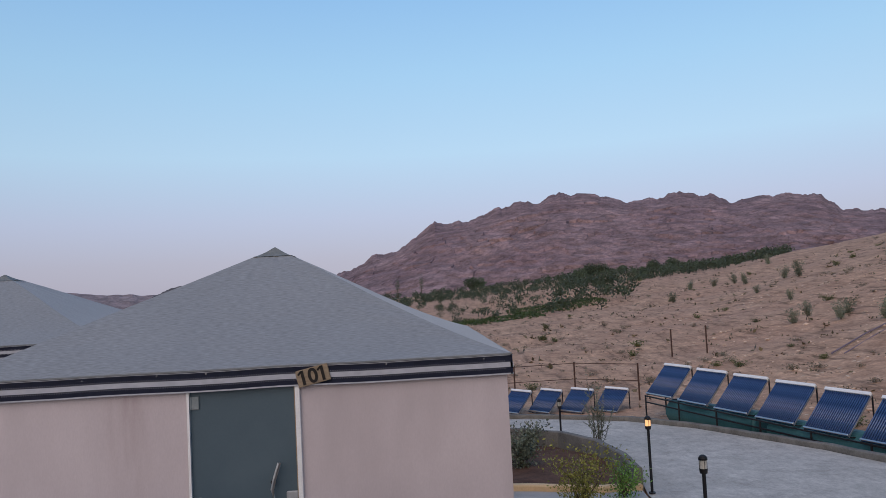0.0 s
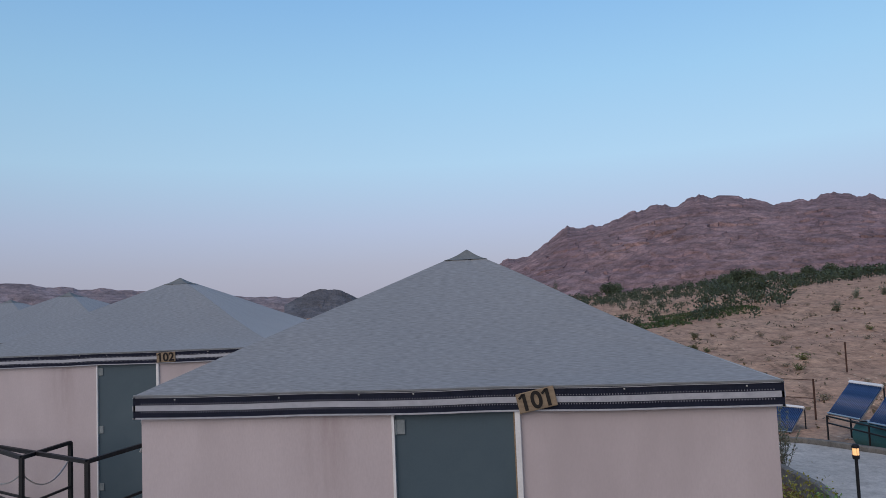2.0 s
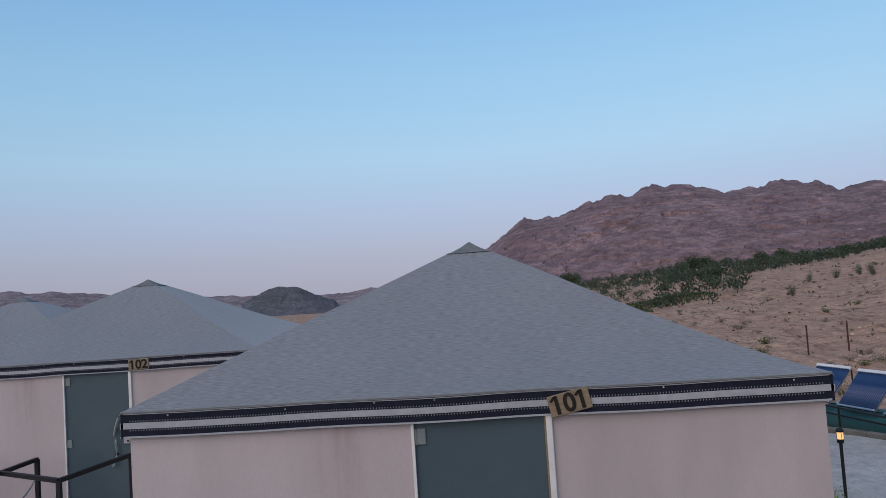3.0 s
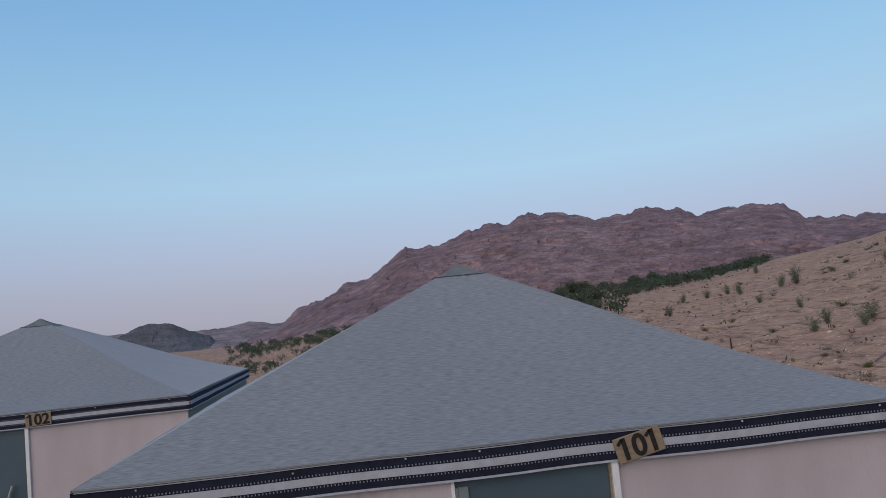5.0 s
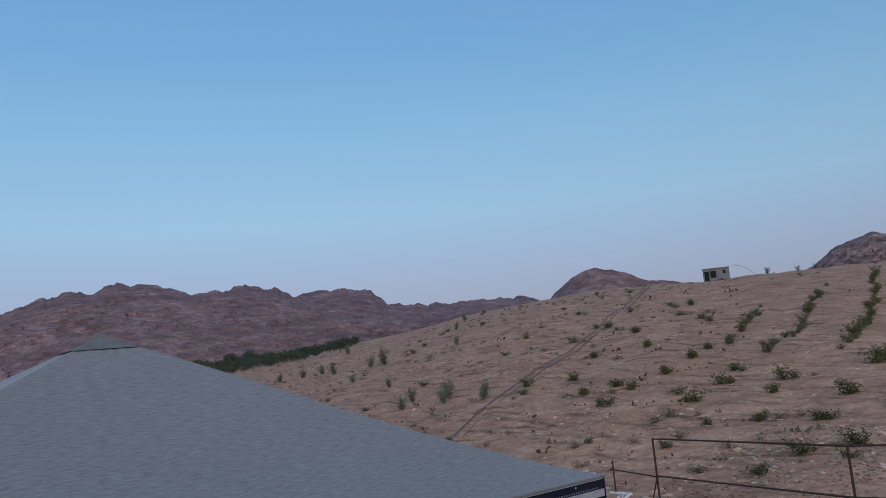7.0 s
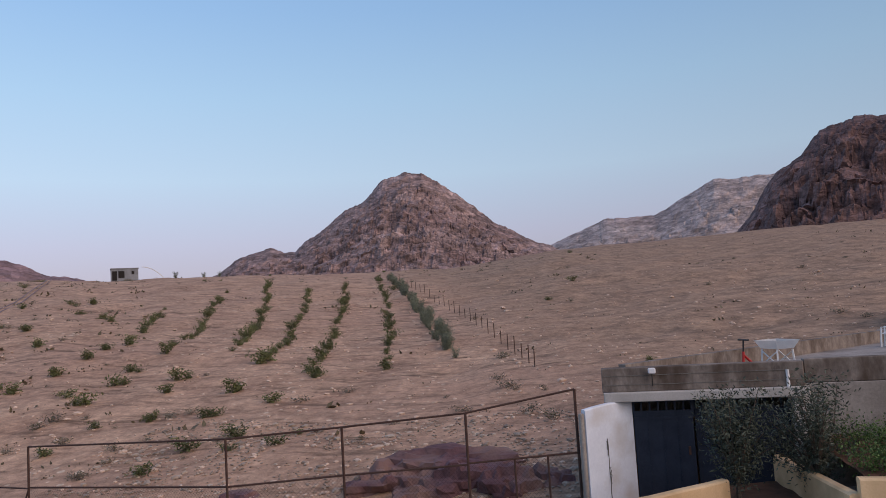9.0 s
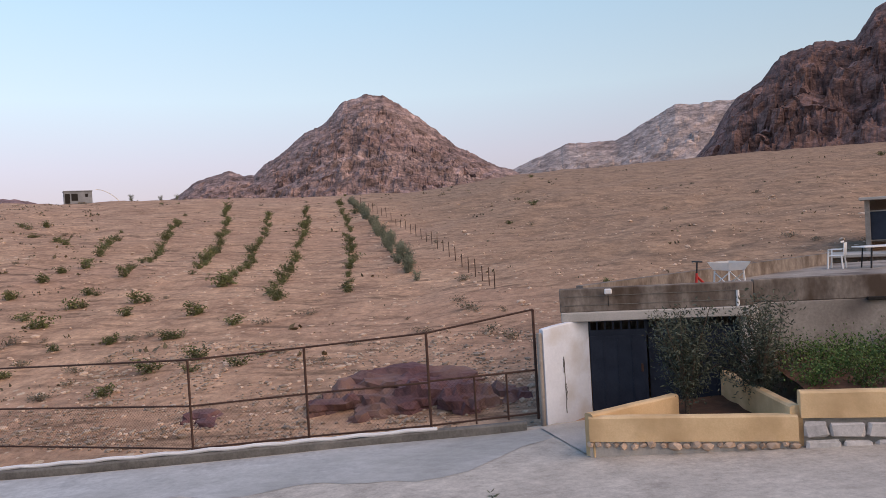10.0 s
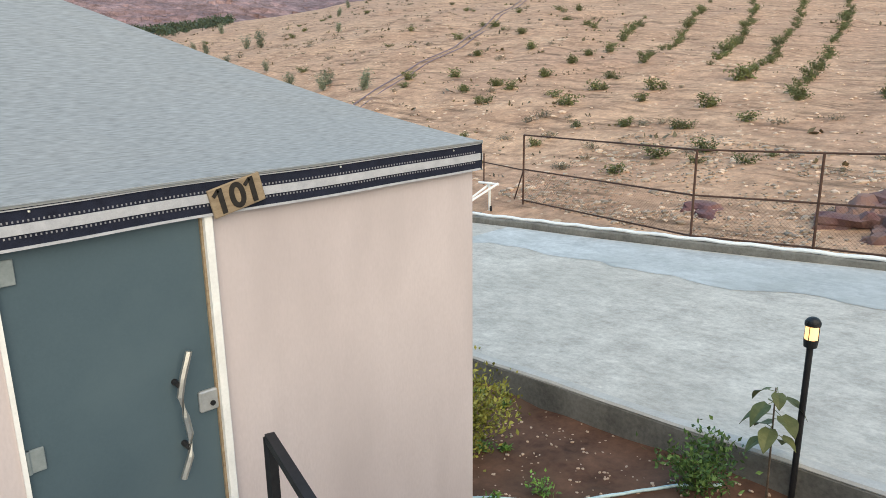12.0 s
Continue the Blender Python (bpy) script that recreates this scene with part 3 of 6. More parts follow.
def mountain(name, ridge, dist, depth, foot, mat, label, rough, seed, steps=0.0, power=1.0, gully=.04, fine=1.0, jag=.03, ledge=.55, spread=1.5):
    """A mountain seen from the camp: ridge holds (azimuth, tangent of height above eye) along its skyline."""
    bm = bmesh.new()
    az = [a for a, _ in ridge]
    el = [e for _, e in ridge]
    na, nr = int(300 * fine), 8 * int(10 * fine)
    front = .625
    rows = []
    for i in range(na + 1):
        a = az[0] + (az[-1] - az[0]) * i / na
        e = float(np.interp(a, az, el))
        soft = sum(float(np.interp(a + o * spread, az, el)) for o in (-2, -1.5, -1, -.5, 0, .5, 1, 1.5, 2)) / 9
        blocky = noise.fractal((a * .55, seed, 0), .8, 2.3, 4)
        e2 = e + jag * .1 * (.35 * blocky + .65 * math.floor(blocky * 5) / 5)
        line = []
        for k in range(nr + 1):
            t = k / nr
            d = dist - depth * front + depth * t
            x, y = -.9 + d * math.sin(radians(a)), -3.5 + d * math.cos(radians(a))
            s = (t / front) ** power if t <= front else max(0.0, 1 - ((t - front) / (1 - front)) ** 1.5)
            edge = min(1.0, 4 * s * (1 - s))
            top = max(0.0, min(1.0, (s - .5) * 2)) ** 1.5
            crest = 2.95 + dist * (soft + (e - soft) * top + (e2 - e) * max(0.0, (s - .72) / .28) ** 2)
            h = foot + (crest - foot) * s
            big = noise.fractal((x * rough * .4, y * rough * .4, seed + 9), .9, 2.1, 5)
            rib = 1 - 2 * abs(noise.fractal((x * rough, y * rough, h * rough * .35 + seed), .75, 2.1, 6))
            block = noise.cell((x * rough * 3.1 + 2 * big, y * rough * 3.1, h * rough * 3.6 + seed))
            h += (crest - foot) * gully * edge * (.9 * big + .8 * rib + .35 * block)
            if steps:
                q = steps * (1 + .5 * noise.noise((x * rough * .5, y * rough * .5, seed)))
                f = h / q + .9 * noise.fractal((x * rough * .8, y * rough * .8, seed + 2), .9, 2.0, 4)
                u = f - math.floor(f)
                h += ledge * edge * q * (min(1.0, max(0.0, (u - .6) / .4)) - u)
            push = depth * gully * .22 * edge * (rib + .8 * block)
            x, y = x - push * math.sin(radians(a)), y - push * math.cos(radians(a))
            line.append(bm.verts.new((x, y, h)))
        rows.append(line)
    for a, b in zip(rows, rows[1:]):
        for k in range(nr):
            bm.faces.new((a[k], b[k], b[k + 1], a[k + 1]))
    bmesh.ops.recalc_face_normals(bm, faces=bm.faces)
    if sum(f.normal.z for f in bm.faces) < 0:
        bmesh.ops.reverse_faces(bm, faces=bm.faces)
    return whole(name, bm, mat, label, "mountain", kind="structure")


FAR_RIDGE = ((-12, -.024), (-8, .006), (-5.7, .0293), (-3.5, .0447), (-1.3, .0556), (.4, .0729), (1.9, .0935), (4.1, .0906), (5.2, .0956), (7.4, .1077), (9.6, .1128), (11.4, .121),
             (14.2, .1159), (16.2, .1036), (17.6, .1031), (20.1, .1124), (22.1, .1034), (23.6, .0911), (25.3, .0961), (26.7, .0984), (29.2, .0926), (30.6, .0713),
             (32.8, .0673), (36.3, .0663), (39.9, .0663), (43, .055), (48, .03))
mountain("mountain_far", FAR_RIDGE, 860, 560, -20, MOUNTAIN_FAR, "long far red sandstone ridge, dusk haze put into its colour", .012, 3, steps=8, power=.8, gully=.020, fine=1.9, jag=.07, ledge=.26)
KNOB = ((41.5, .04), (43.3, .0678), (44.9, .085), (45.6, .091), (46.3, .0937), (47.1, .090), (47.9, .0854), (49.8, .0719), (53, .060), (58, .05))
mountain("mountain_knob", KNOB, 520, 180, 0, MOUNTAIN_FAR, "rounded reddish rock knob behind the hill crest", .02, 7, steps=6, gully=.03, fine=.6, spread=.6, ledge=.35)
PYRAMID = ((57.5, .045), (61.1, .0629), (62.4, .0834), (64.8, .0941), (66.6, .088), (67.5, .1054), (69.5, .1258), (71.9, .1566), (73.4, .177), (75.1, .1886), (76.4, .1868),
           (77.6, .1735), (79.6, .1462), (81.7, .1152), (84.1, .0908), (86.2, .0741), (90, .05))
mountain("mountain_pyramid", PYRAMID, 340, 190, 4, MOUNTAIN_MID, "pointed brown layered sandstone peak", .07, 11, steps=4.2, power=1.05, gully=.030, fine=1.8, jag=.05, ledge=.75, spread=.7)
PALE = ((83, .06), (86.3, .0821), (90.2, .1071), (93.6, .1061), (95.7, .125), (97.8, .1448), (101.3, .1423), (105, .145), (112, .13), (120, .11))
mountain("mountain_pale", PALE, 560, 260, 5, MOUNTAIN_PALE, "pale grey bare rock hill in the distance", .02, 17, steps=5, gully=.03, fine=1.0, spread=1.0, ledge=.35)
CLIFF = ((98.6, .06), (99.1, .0759), (100.4, .1026), (102.1, .1479), (103.7, .1635), (104.9, .1887), (107.1, .1987), (109.5, .1944), (110.7, .2264), (112, .2369), (113, .2367),
         (118, .26), (126, .24), (136, .15), (142, .08))
mountain("mountain_cliff", CLIFF, 260, 90, 8, MOUNTAIN_DARK, "dark red sandstone cliff with overhanging ledges", .07, 23, steps=6.5, power=.6, gully=.075, fine=1.7, jag=.06, ledge=.85, spread=.8)
LEFT_RIDGE = ((-75, .05), (-60, .046), (-40, .0426), (-36, .0389), (-33.3, .0325), (-28.9, .0279), (-22.5, .0169), (-18.4, .013), (-13, .0078), (-12, .0114), (-9.7, .012), (-7.2, .0094), (-4, .004))
mountain("mountain_left", LEFT_RIDGE, 1100, 500, -35, MOUNTAIN_HAZE, "low far reddish ridge beyond the camp, haze put into its colour", .008, 31, steps=8, gully=.03, ledge=.25)
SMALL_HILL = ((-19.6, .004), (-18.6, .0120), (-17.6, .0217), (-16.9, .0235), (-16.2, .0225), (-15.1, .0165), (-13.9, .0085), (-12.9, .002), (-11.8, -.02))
mountain("mountain_dark_hill", SMALL_HILL, 980, 160, -30, HILL_BLUE, "small dark grey-blue hill far away", .01, 37, gully=.03, fine=.5)


# ---- road, kerbs, terraces ----
INNER = ((6.6, -34), (6.5, -8), (6.4, 0), (6.35, 6), (6.6, 10.5), (7.0, 12.5), (6.8, 16.5), (6.0, 19), (4.0, 20.3), (-16, 21))
OUTER = ((17.0, -34), (16.8, -8), (15.1, -1), (14.2, 5), (13.55, 11), (12.9, 14.5), (11.2, 20), (9.6, 23), (6, 25.6), (-14, 29))


def road_height(x, y):
    return road_z(y) + .02 * noise.noise((x * .4, y * .4, 0))


strip(INNER, OUTER, 14, 10, road_height, ROAD, "road", "worn poured concrete road with a rough grey surface", "road")
SCREED_Y = [-3.2 + .45 * k for k in range(30)]
strip([(12.25 - .05 * y + max(0, -1.2 - y) * 1.1 + .55 * noise.noise((y * .55, 3.3, 0)) + .25 * noise.noise((y * 2.1, 1.3, 0)), y) for y in SCREED_Y], [(float(np.interp(y, (-3.2, -1, 5, 11), (15.25, 14.98, 14.12, 13.5))), y) for y in SCREED_Y], 8, 2,
      lambda x, y: road_height(x, y) + .006, SCREED, "road_screed", "smooth pale grey screed patch along the kerb", "pavement")


def wall_line(name, pts, w, zlow, zhigh, mat, label, category="kerb", kind="structure", rise=0.0):
    """A long low wall or kerb along a polyline; zlow and zhigh are heights above the road's plane."""
    bm = bmesh.new()
    rnd = random.Random(5)
    sections = []
    fine = []
    for p, q in zip(pts, pts[1:]):
        n = max(1, int(math.hypot(q[0] - p[0], q[1] - p[1]) / .6))
        fine += [(p[0] + (q[0] - p[0]) * k / n, p[1] + (q[1] - p[1]) * k / n) for k in range(n)]
    fine.append(pts[-1])
    for i, p in enumerate(fine):
        a, b = fine[max(0, i - 1)], fine[min(len(fine) - 1, i + 1)]
        d = Vector((b[0] - a[0], b[1] - a[1])).normalized()
        nx, ny = -d.y * w / 2, d.x * w / 2
        z = road_z(p[1])
        j = rnd.uniform(-.012, .012)
        c = min(.03, w * .15)
        sections.append([bm.verts.new(v) for v in ((p[0] + nx, p[1] + ny, z + zlow), (p[0] + nx, p[1] + ny, z + zhigh - c + j), (p[0] + nx * .75, p[1] + ny * .75, z + zhigh + j),
                                                   (p[0] - nx * .75, p[1] - ny * .75, z + zhigh + j), (p[0] - nx, p[1] - ny, z + zhigh - c + j), (p[0] - nx, p[1] - ny, z + zlow))])
    for a, b in zip(sections, sections[1:]):
        for k in range(5):
            bm.faces.new((a[k], a[k + 1], b[k + 1], b[k]))
    for s in (sections[0], sections[-1]):
        bm.faces.new(s)
    bmesh.ops.recalc_face_normals(bm, faces=bm.faces)
    return whole(name, bm, mat, label, category, kind=kind)


wall_line("kerb", ((15.25, -2.3), (14.35, 5), (13.7, 11), (13.05, 14.5), (11.35, 20), (9.75, 23.1), (6.1, 25.75), (-14, 29.2)), .22, -.5, .17, KERB, "rough grey concrete kerb along the road's outer edge")
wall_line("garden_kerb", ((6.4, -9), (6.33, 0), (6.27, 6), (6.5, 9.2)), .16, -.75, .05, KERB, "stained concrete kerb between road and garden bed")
# added strip that makes the kerb's top paler than its sides
wall_line("garden_kerb_top", ((6.42, -9), (6.35, 0), (6.29, 6), (6.52, 9.2)), .19, .045, .085, CONCRETE_PALE, "pale strip along the top of the garden kerb")
wall_line("bed_kerb", ((2.2, 12.2), (4.2, 11.6), (5.6, 11.0), (6.6, 11.0)), .2, -.5, .16, BEIGE, "beige rendered kerb of a planting bed")
wall_line("bed_wall", ((2.0, 19.8), (4.6, 19.2), (6.0, 17.8), (6.7, 15.6), (6.8, 13.2), (6.6, 11.2)), .2, -.5, .5, KERB, "low brown concrete wall round a planting bed")


def bed_height(x, y):
    return road_z(y) - .32 + .09 * noise.noise((x * .9, y * .9, 1)) + .04 * noise.noise((x * 3, y * 3, 2))


strip(((2.0, -9), (2.0, 0), (2.0, 6), (2.0, 9.4)), ((6.32, -9), (6.27, 0), (6.2, 6), (6.4, 9.4)), 24, 14, bed_height, RED_EARTH, "garden_bed", "red earth garden bed strewn with small stones", "soil")
strip(((1.5, 12.2), (1.5, 16), (1.5, 19.8)), ((6.5, 11.1), (6.7, 15.6), (4.7, 19.2)), 16, 14, lambda x, y: road_z(y) + .06 + .06 * noise.noise((x, y, 4)), RED_EARTH,
      "planting_bed", "bare reddish planting bed beside the road", "soil")
strip(((1.0, 9.3), (1.0, 12.3)), ((6.4, 9.3), (6.6, 11.0)), 4, 4, lambda x, y: road_z(y) + .02, CONCRETE_PALE, "path", "narrow grey concrete path", "pavement")

strip(((2.3, 2.1), (4.1, 1.2), (5.1, -.1), (5.7, -1.4)), ((2.3, 1.3), (3.6, .6), (4.5, -.8), (4.9, -2.0)), 5, 8, lambda x, y: road_z(y) - .27 + .02 * noise.noise((x * 2, y * 2, 5)), CONCRETE,
      "bed_path", "rough grey concrete strip through the garden bed", "pavement")
bm = bmesh.new()
box(bm, (-15.4, -1.25, -.66), (33.2, 3.0, 1.2), bevel=.03)
box(bm, (-14.4, 8.5, -.72), (33.4, 16.5, 1.2), bevel=.03)

whole("camp_terrace", bm, CONCRETE_PALE, "concrete terrace on which the tent cabins stand", "terrace", kind="structure")
bm = bmesh.new()
box(bm, (-9.9, -3.9, -.05), (22.2, 2.2, 2.8), bevel=.04)
box(bm, (-9.3, -10.7, -.05), (23.4, 11.4, 2.8), bevel=.04)
whole("upper_terrace", bm, CONCRETE, "raised grey concrete walkway above the tent cabins", "terrace", kind="structure")


# ---- the tent cabins ----
def text_mesh(body, size, depth=.004):
    cu = bpy.data.curves.new("lettering", "FONT")
    cu.body, cu.size, cu.extrude, cu.align_x, cu.align_y = body, size, depth, "CENTER", "CENTER"
    cu.offset = size * .026
    ob = bpy.data.objects.new("lettering", cu)
    scene.collection.objects.link(ob)
    me = bpy.data.meshes.new_from_object(ob.evaluated_get(bpy.context.evaluated_depsgraph_get()))
    bpy.data.objects.remove(ob)
    # the numeral one has a slanting flag on these boards
    if body:
        bm = bmesh.new()
        bm.from_mesh(me)
        xs = [v.co.x for v in bm.verts]
        top = max(v.co.y for v in bm.verts)
        ones = [min(xs)] if body[0] == "1" else []
        if body[-1] == "1":
            ones.append(min(x for x in xs if x > max(xs) - size * .24))
        for x in ones:
            bmesh.ops.create_cube(bm, size=1, matrix=Matrix.Translation((x - size * .055, top - size * .12, 0)) @ Matrix.Rotation(radians(38), 4, "Z") @ Matrix.Diagonal((size * .24, size * .10, depth * 2, 1)))
        bm.to_mesh(me)
        bm.free()
    return me


HW, HD, WALL_TOP, EAVE, APEX = 2.40, 2.22, 2.10, 2.235, 3.405
DEPTH, PEAK = 5.3, 2.27  # length of the side walls; how far behind the front the peak stands


def roof_height(s, hollow=.0):
    """From the eave (s=1) to the peak (s=0), hollow towards the eave."""
    return EAVE + (APEX - EAVE) * ((1 - s) - hollow * 4 * s * s * (1 - s))


def splay(bm, left, right):
    """Stretches a cabin's plan to its true depth, and splays its side walls by left and right at the back."""
    for v in bm.verts:
        f = (v.co.y + HD) / (2 * HD)
        v.co.x += f * (left * (HW - v.co.x) + right * (HW + v.co.x)) / (2 * HW)
        v.co.y = -HD + f * DEPTH
    return bm


def roof_mesh(s0, s1, rings, lift=0.0, grow=.045, seed=0, shift=0.0, dome=0.0):
    bm = bmesh.new()
    uv = bm.loops.layers.uv.new("weave")
    n = 22
    for side in range(4):
        rot = Matrix.Rotation(side * math.pi / 2, 4, "Z")
        hx, hy = (HW, HD) if side % 2 == 0 else (HD, HW)
        grid = []
        for k in range(rings + 1):
            s = s0 + (s1 - s0) * k / rings
            row = []
            for j in range(n + 1):
                u = -1 + 2 * j / n
                sag = -.018 * (1 - u * u) * math.sin(math.pi * min(1, s)) + .006 * noise.noise((u * 5 + side * 9 + seed, s * 7, 0)) * (1 if 0 < j < n else 0)
                x, y = u * s * (hx + grow), -s * (hy + grow)
                co = rot @ Vector((x, y, sag + lift))
                co.z += roof_height(s, .04 + .04 * max(-1.0, min(1.0, co.x / 1.2)))
                co.x += (1 - s) * shift
                co.y += (1 - s) * (PEAK * 2 * HD / DEPTH - HD)
                if dome:
                    co.z = roof_height(s1) + lift + (APEX - roof_height(s1)) * max(0.0, 1 - s / s1) ** (1.35 if s > s1 * .3 else 1.0 + .35 * s / (s1 * .3)) * dome
                row.append(bm.verts.new(co))
            grid.append(row)
        for a, b in zip(grid, grid[1:]):
            for j in range(n):
                f = bm.faces.new((a[j], b[j], b[j + 1], a[j + 1]))
                for lp in f.loops:
                    w = rot.inverted() @ lp.vert.co
                    lp[uv].uv = (w.x * 1.0 + side * 20, w.y * 1.15)
    bmesh.ops.remove_doubles(bm, verts=bm.verts, dist=.0004)
    bmesh.ops.recalc_face_normals(bm, faces=bm.faces)
    return bm


def band_strip(bm, x0, x1, zlow, zhigh, proud, wave, seed):
    """A stripe of woven edging along the front, sagging between its nails."""
    n = 48
    rows = []
    for k in range(n + 1):
        x = x0 + (x1 - x0) * k / n
        dz = wave * noise.noise((x * 1.3, seed, 0)) + wave * .6 * abs(math.sin(x * 2.1 + seed))
        rows.append([bm.verts.new((x, y, z + dz)) for y, z in ((-proud, zlow), (-proud, zhigh), (0, zhigh), (0, zlow))])
    for a, b in zip(rows, rows[1:]):
        for j in range(4):
            bm.faces.new((a[j], a[(j + 1) % 4], b[(j + 1) % 4], b[j]))
    bm.faces.new(rows[0])
    bm.faces.new(rows[-1][::-1])
    bmesh.ops.recalc_face_normals(bm, faces=bm.faces)


def tent_cabin(number, label, m, seed, left, right):
    t = thing("tent_cabin", label, "tent cabin", None, group="row of tent cabins")
    shift = -(left + right) / 4
    T = .06
    d0, d1, dtop, low = -.38, .592, 2.055, -2.0
    # local origin: middle of the plan at floor level; the front wall faces -y
    bm = bmesh.new()
    for x0, x1, z0, z1 in ((-HW, d0, low, WALL_TOP), (d1, HW, low, WALL_TOP), (d0, d1, dtop, WALL_TOP), (d0, d1, low, 0.0)):
        box(bm, ((x0 + x1) / 2, -HD + T / 2, (z0 + z1) / 2), (x1 - x0, T, z1 - z0))
    part("front_wall", bm, PLASTER, t)
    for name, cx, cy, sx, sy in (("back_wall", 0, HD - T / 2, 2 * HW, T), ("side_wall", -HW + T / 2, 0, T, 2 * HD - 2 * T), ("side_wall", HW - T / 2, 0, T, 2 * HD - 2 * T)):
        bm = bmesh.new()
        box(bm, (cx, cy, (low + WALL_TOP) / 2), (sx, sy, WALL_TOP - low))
        part(name, splay(bm, left, right), SIDE_WALL, t, "grey-green side wall, its shade put into the colour" if name == "side_wall" else "")
    roof = part("roof", splay(roof_mesh(.078, 1.0, 26, seed=seed, shift=shift), left, right), CANVAS, t, "grey-blue woven canvas roof")
    hem = bmesh.new()
    for side in range(4):
        hx, hy = (HW, HD) if side % 2 == 0 else (HD, HW)
        rot = Matrix.Rotation(side * math.pi / 2, 4, "Z")
        b2 = bmesh.new()
        band_strip(b2, -hx - .045, hx + .045, EAVE - .012, EAVE + .004, .006, .004, seed + side)
        bmesh.ops.transform(b2, matrix=rot @ Matrix.Translation((0, -hy - .035, 0)), verts=b2.verts)
        tmp = bpy.data.meshes.new("hem")
        b2.to_mesh(tmp)
        b2.free()
        hem.from_mesh(tmp)
        bpy.data.meshes.remove(tmp)
    part("hem", splay(hem, left, right), CANVAS, roof)
    part("peak_cap", splay(roof_mesh(0.0, .088, 8, lift=.005, grow=.05, seed=seed + 4, shift=shift, dome=1.12), left, right), CAP, roof, "darker canvas cap", True)
    for side in range(4):
        hx, hy = (HW, HD) if side % 2 == 0 else (HD, HW)
        rot = Matrix.Rotation(side * math.pi / 2, 4, "Z") @ Matrix.Translation((0, -hy - .001, 0))
        band = None
        for name, z0, z1, proud, mat in (("edge_band", 2.048, 2.222, .014, NAVY), ("white_stripe", 2.112, 2.155, .020, BAND_WHITE), ("white_edging", 2.048, 2.060, .020, BAND_WHITE),
                                         ("white_edging", 2.213, 2.218, .020, BAND_WHITE)):
            bm = bmesh.new()
            band_strip(bm, -hx - .03, hx + .03, z0, z1, proud + (.036 if side % 2 else .016), .007, seed * 3 + side)
            bmesh.ops.transform(bm, matrix=rot, verts=bm.verts)
            ob = part(name, splay(bm, left, right), mat, band or t, "navy and white woven edging" if band is None else "")
            band = band or ob
        if side == 0:
            bm = bmesh.new()
            for z in (2.101, 2.166):
                for k in range(240):
                    x = -hx + .02 + k * (2 * hx - .04) / 239
                    dz = .007 * noise.noise((x * 1.3, seed * 3 + side, 0)) + .0042 * abs(math.sin(x * 2.1 + seed * 3 + side))
                    box(bm, (x, -.031, z + dz), (.006, .005, .009), m=rot)
            tagged(part("stitching", splay(bm, left, right), STITCH, band), kind="stuff")
            for x, z in ((-2.1, 2.20), (-1.25, 2.195), (-.62, 2.205), (-.2, 2.2), (1.35, 2.2), (2.2, 2.2), (-1.2, 2.046), (-.4, 2.05)):
                bm = bmesh.new()
                bmesh.ops.create_icosphere(bm, subdivisions=1, radius=.008, matrix=rot @ Matrix.Translation((x, -.034, z)))
                part("nail", bm, STEEL, band)
    # door
    bm = bmesh.new()
    box(bm, ((d0 + d1 - .03) / 2 - .0, -HD + .035, dtop / 2), (d1 - d0 - .07, .04, dtop - .012), bevel=.003)
    door = part("door", bm, DOOR, t, "closed grey-green painted steel door")
    bm = bmesh.new()
    box(bm, (d0 + .010, -HD + .012, dtop / 2), (.020, .05, dtop))
    part("door_jamb", bm, WHITE, t, "chipped white jamb")
    bm = bmesh.new()
    box(bm, (d1 - .021, -HD - .002, dtop / 2), (.042, .06, dtop), bevel=.004)
    part("door_jamb", bm, WHITE, t, "white door jamb")
    bm = bmesh.new()
    box(bm, (d1 - .047, -HD + .014, dtop / 2), (.014, .03, dtop - .01))
    part("wooden_edge", bm, WOOD, t)
    for z in (1.95, 1.09, .25):
        bm = bmesh.new()
        box(bm, (d0 + .062, -HD + .008, z), (.075, .014, .11), bevel=.003)
        rod(bm, (d0 + .03, -HD + .004, z - .055), (d0 + .03, -HD + .004, z + .055), .011)
        part("hinge", bm, HINGE, door)
    # S-shaped pull
    bm = bmesh.new()
    hx, hz, hy = d1 - .25, 1.08, -HD - .045
    pts = [(hx + .055, hz + .33), (hx + .01, hz + .2), (hx - .012, hz + .11), (hx + .006, hz), (hx + .018, hz - .1), (hx + .008, hz - .22), (hx - .04, hz - .33)]
    tube(bm, [(ax, hy, az) for ax, az in pts], .017, 6)
    handle = part("pull_handle", bm, STEEL, door, "curved flat steel pull handle")
    for z, dx in ((hz + .17, .0), (hz - .17, .015)):
        bm = bmesh.new()
        rod(bm, (hx - .01 + dx, -HD + .015, z), (hx - .01 + dx, hy, z), .016)
        part("handle_bracket", bm, BLACK, handle)
    bm = bmesh.new()
    box(bm, (d1 - .10, -HD + .004, 1.10), (.10, .03, .115), bevel=.008)
    lock = part("lock_plate", bm, LOCK, door, "pale metal lock plate")
    bm = bmesh.new()
    rod(bm, (d1 - .085, -HD - .008, 1.085), (d1 - .085, -HD - .020, 1.085), .014)
    part("keyhole", bm, BLACK, lock)
    # number board
    tilt = 12.5 if number == "101" else 2.0
    mt = Matrix.Translation((d1 + .125, -HD - .052, 2.138)) @ Matrix.Rotation(radians(-tilt), 4, "Y")
    bm = bmesh.new()
    box(bm, (0, 0, 0), (.285, .018, .145), bevel=.004, m=mt)
    board = part("number_board", bm, WOOD, t, "tilted pale wooden number board")
    me = text_mesh(number, .172)
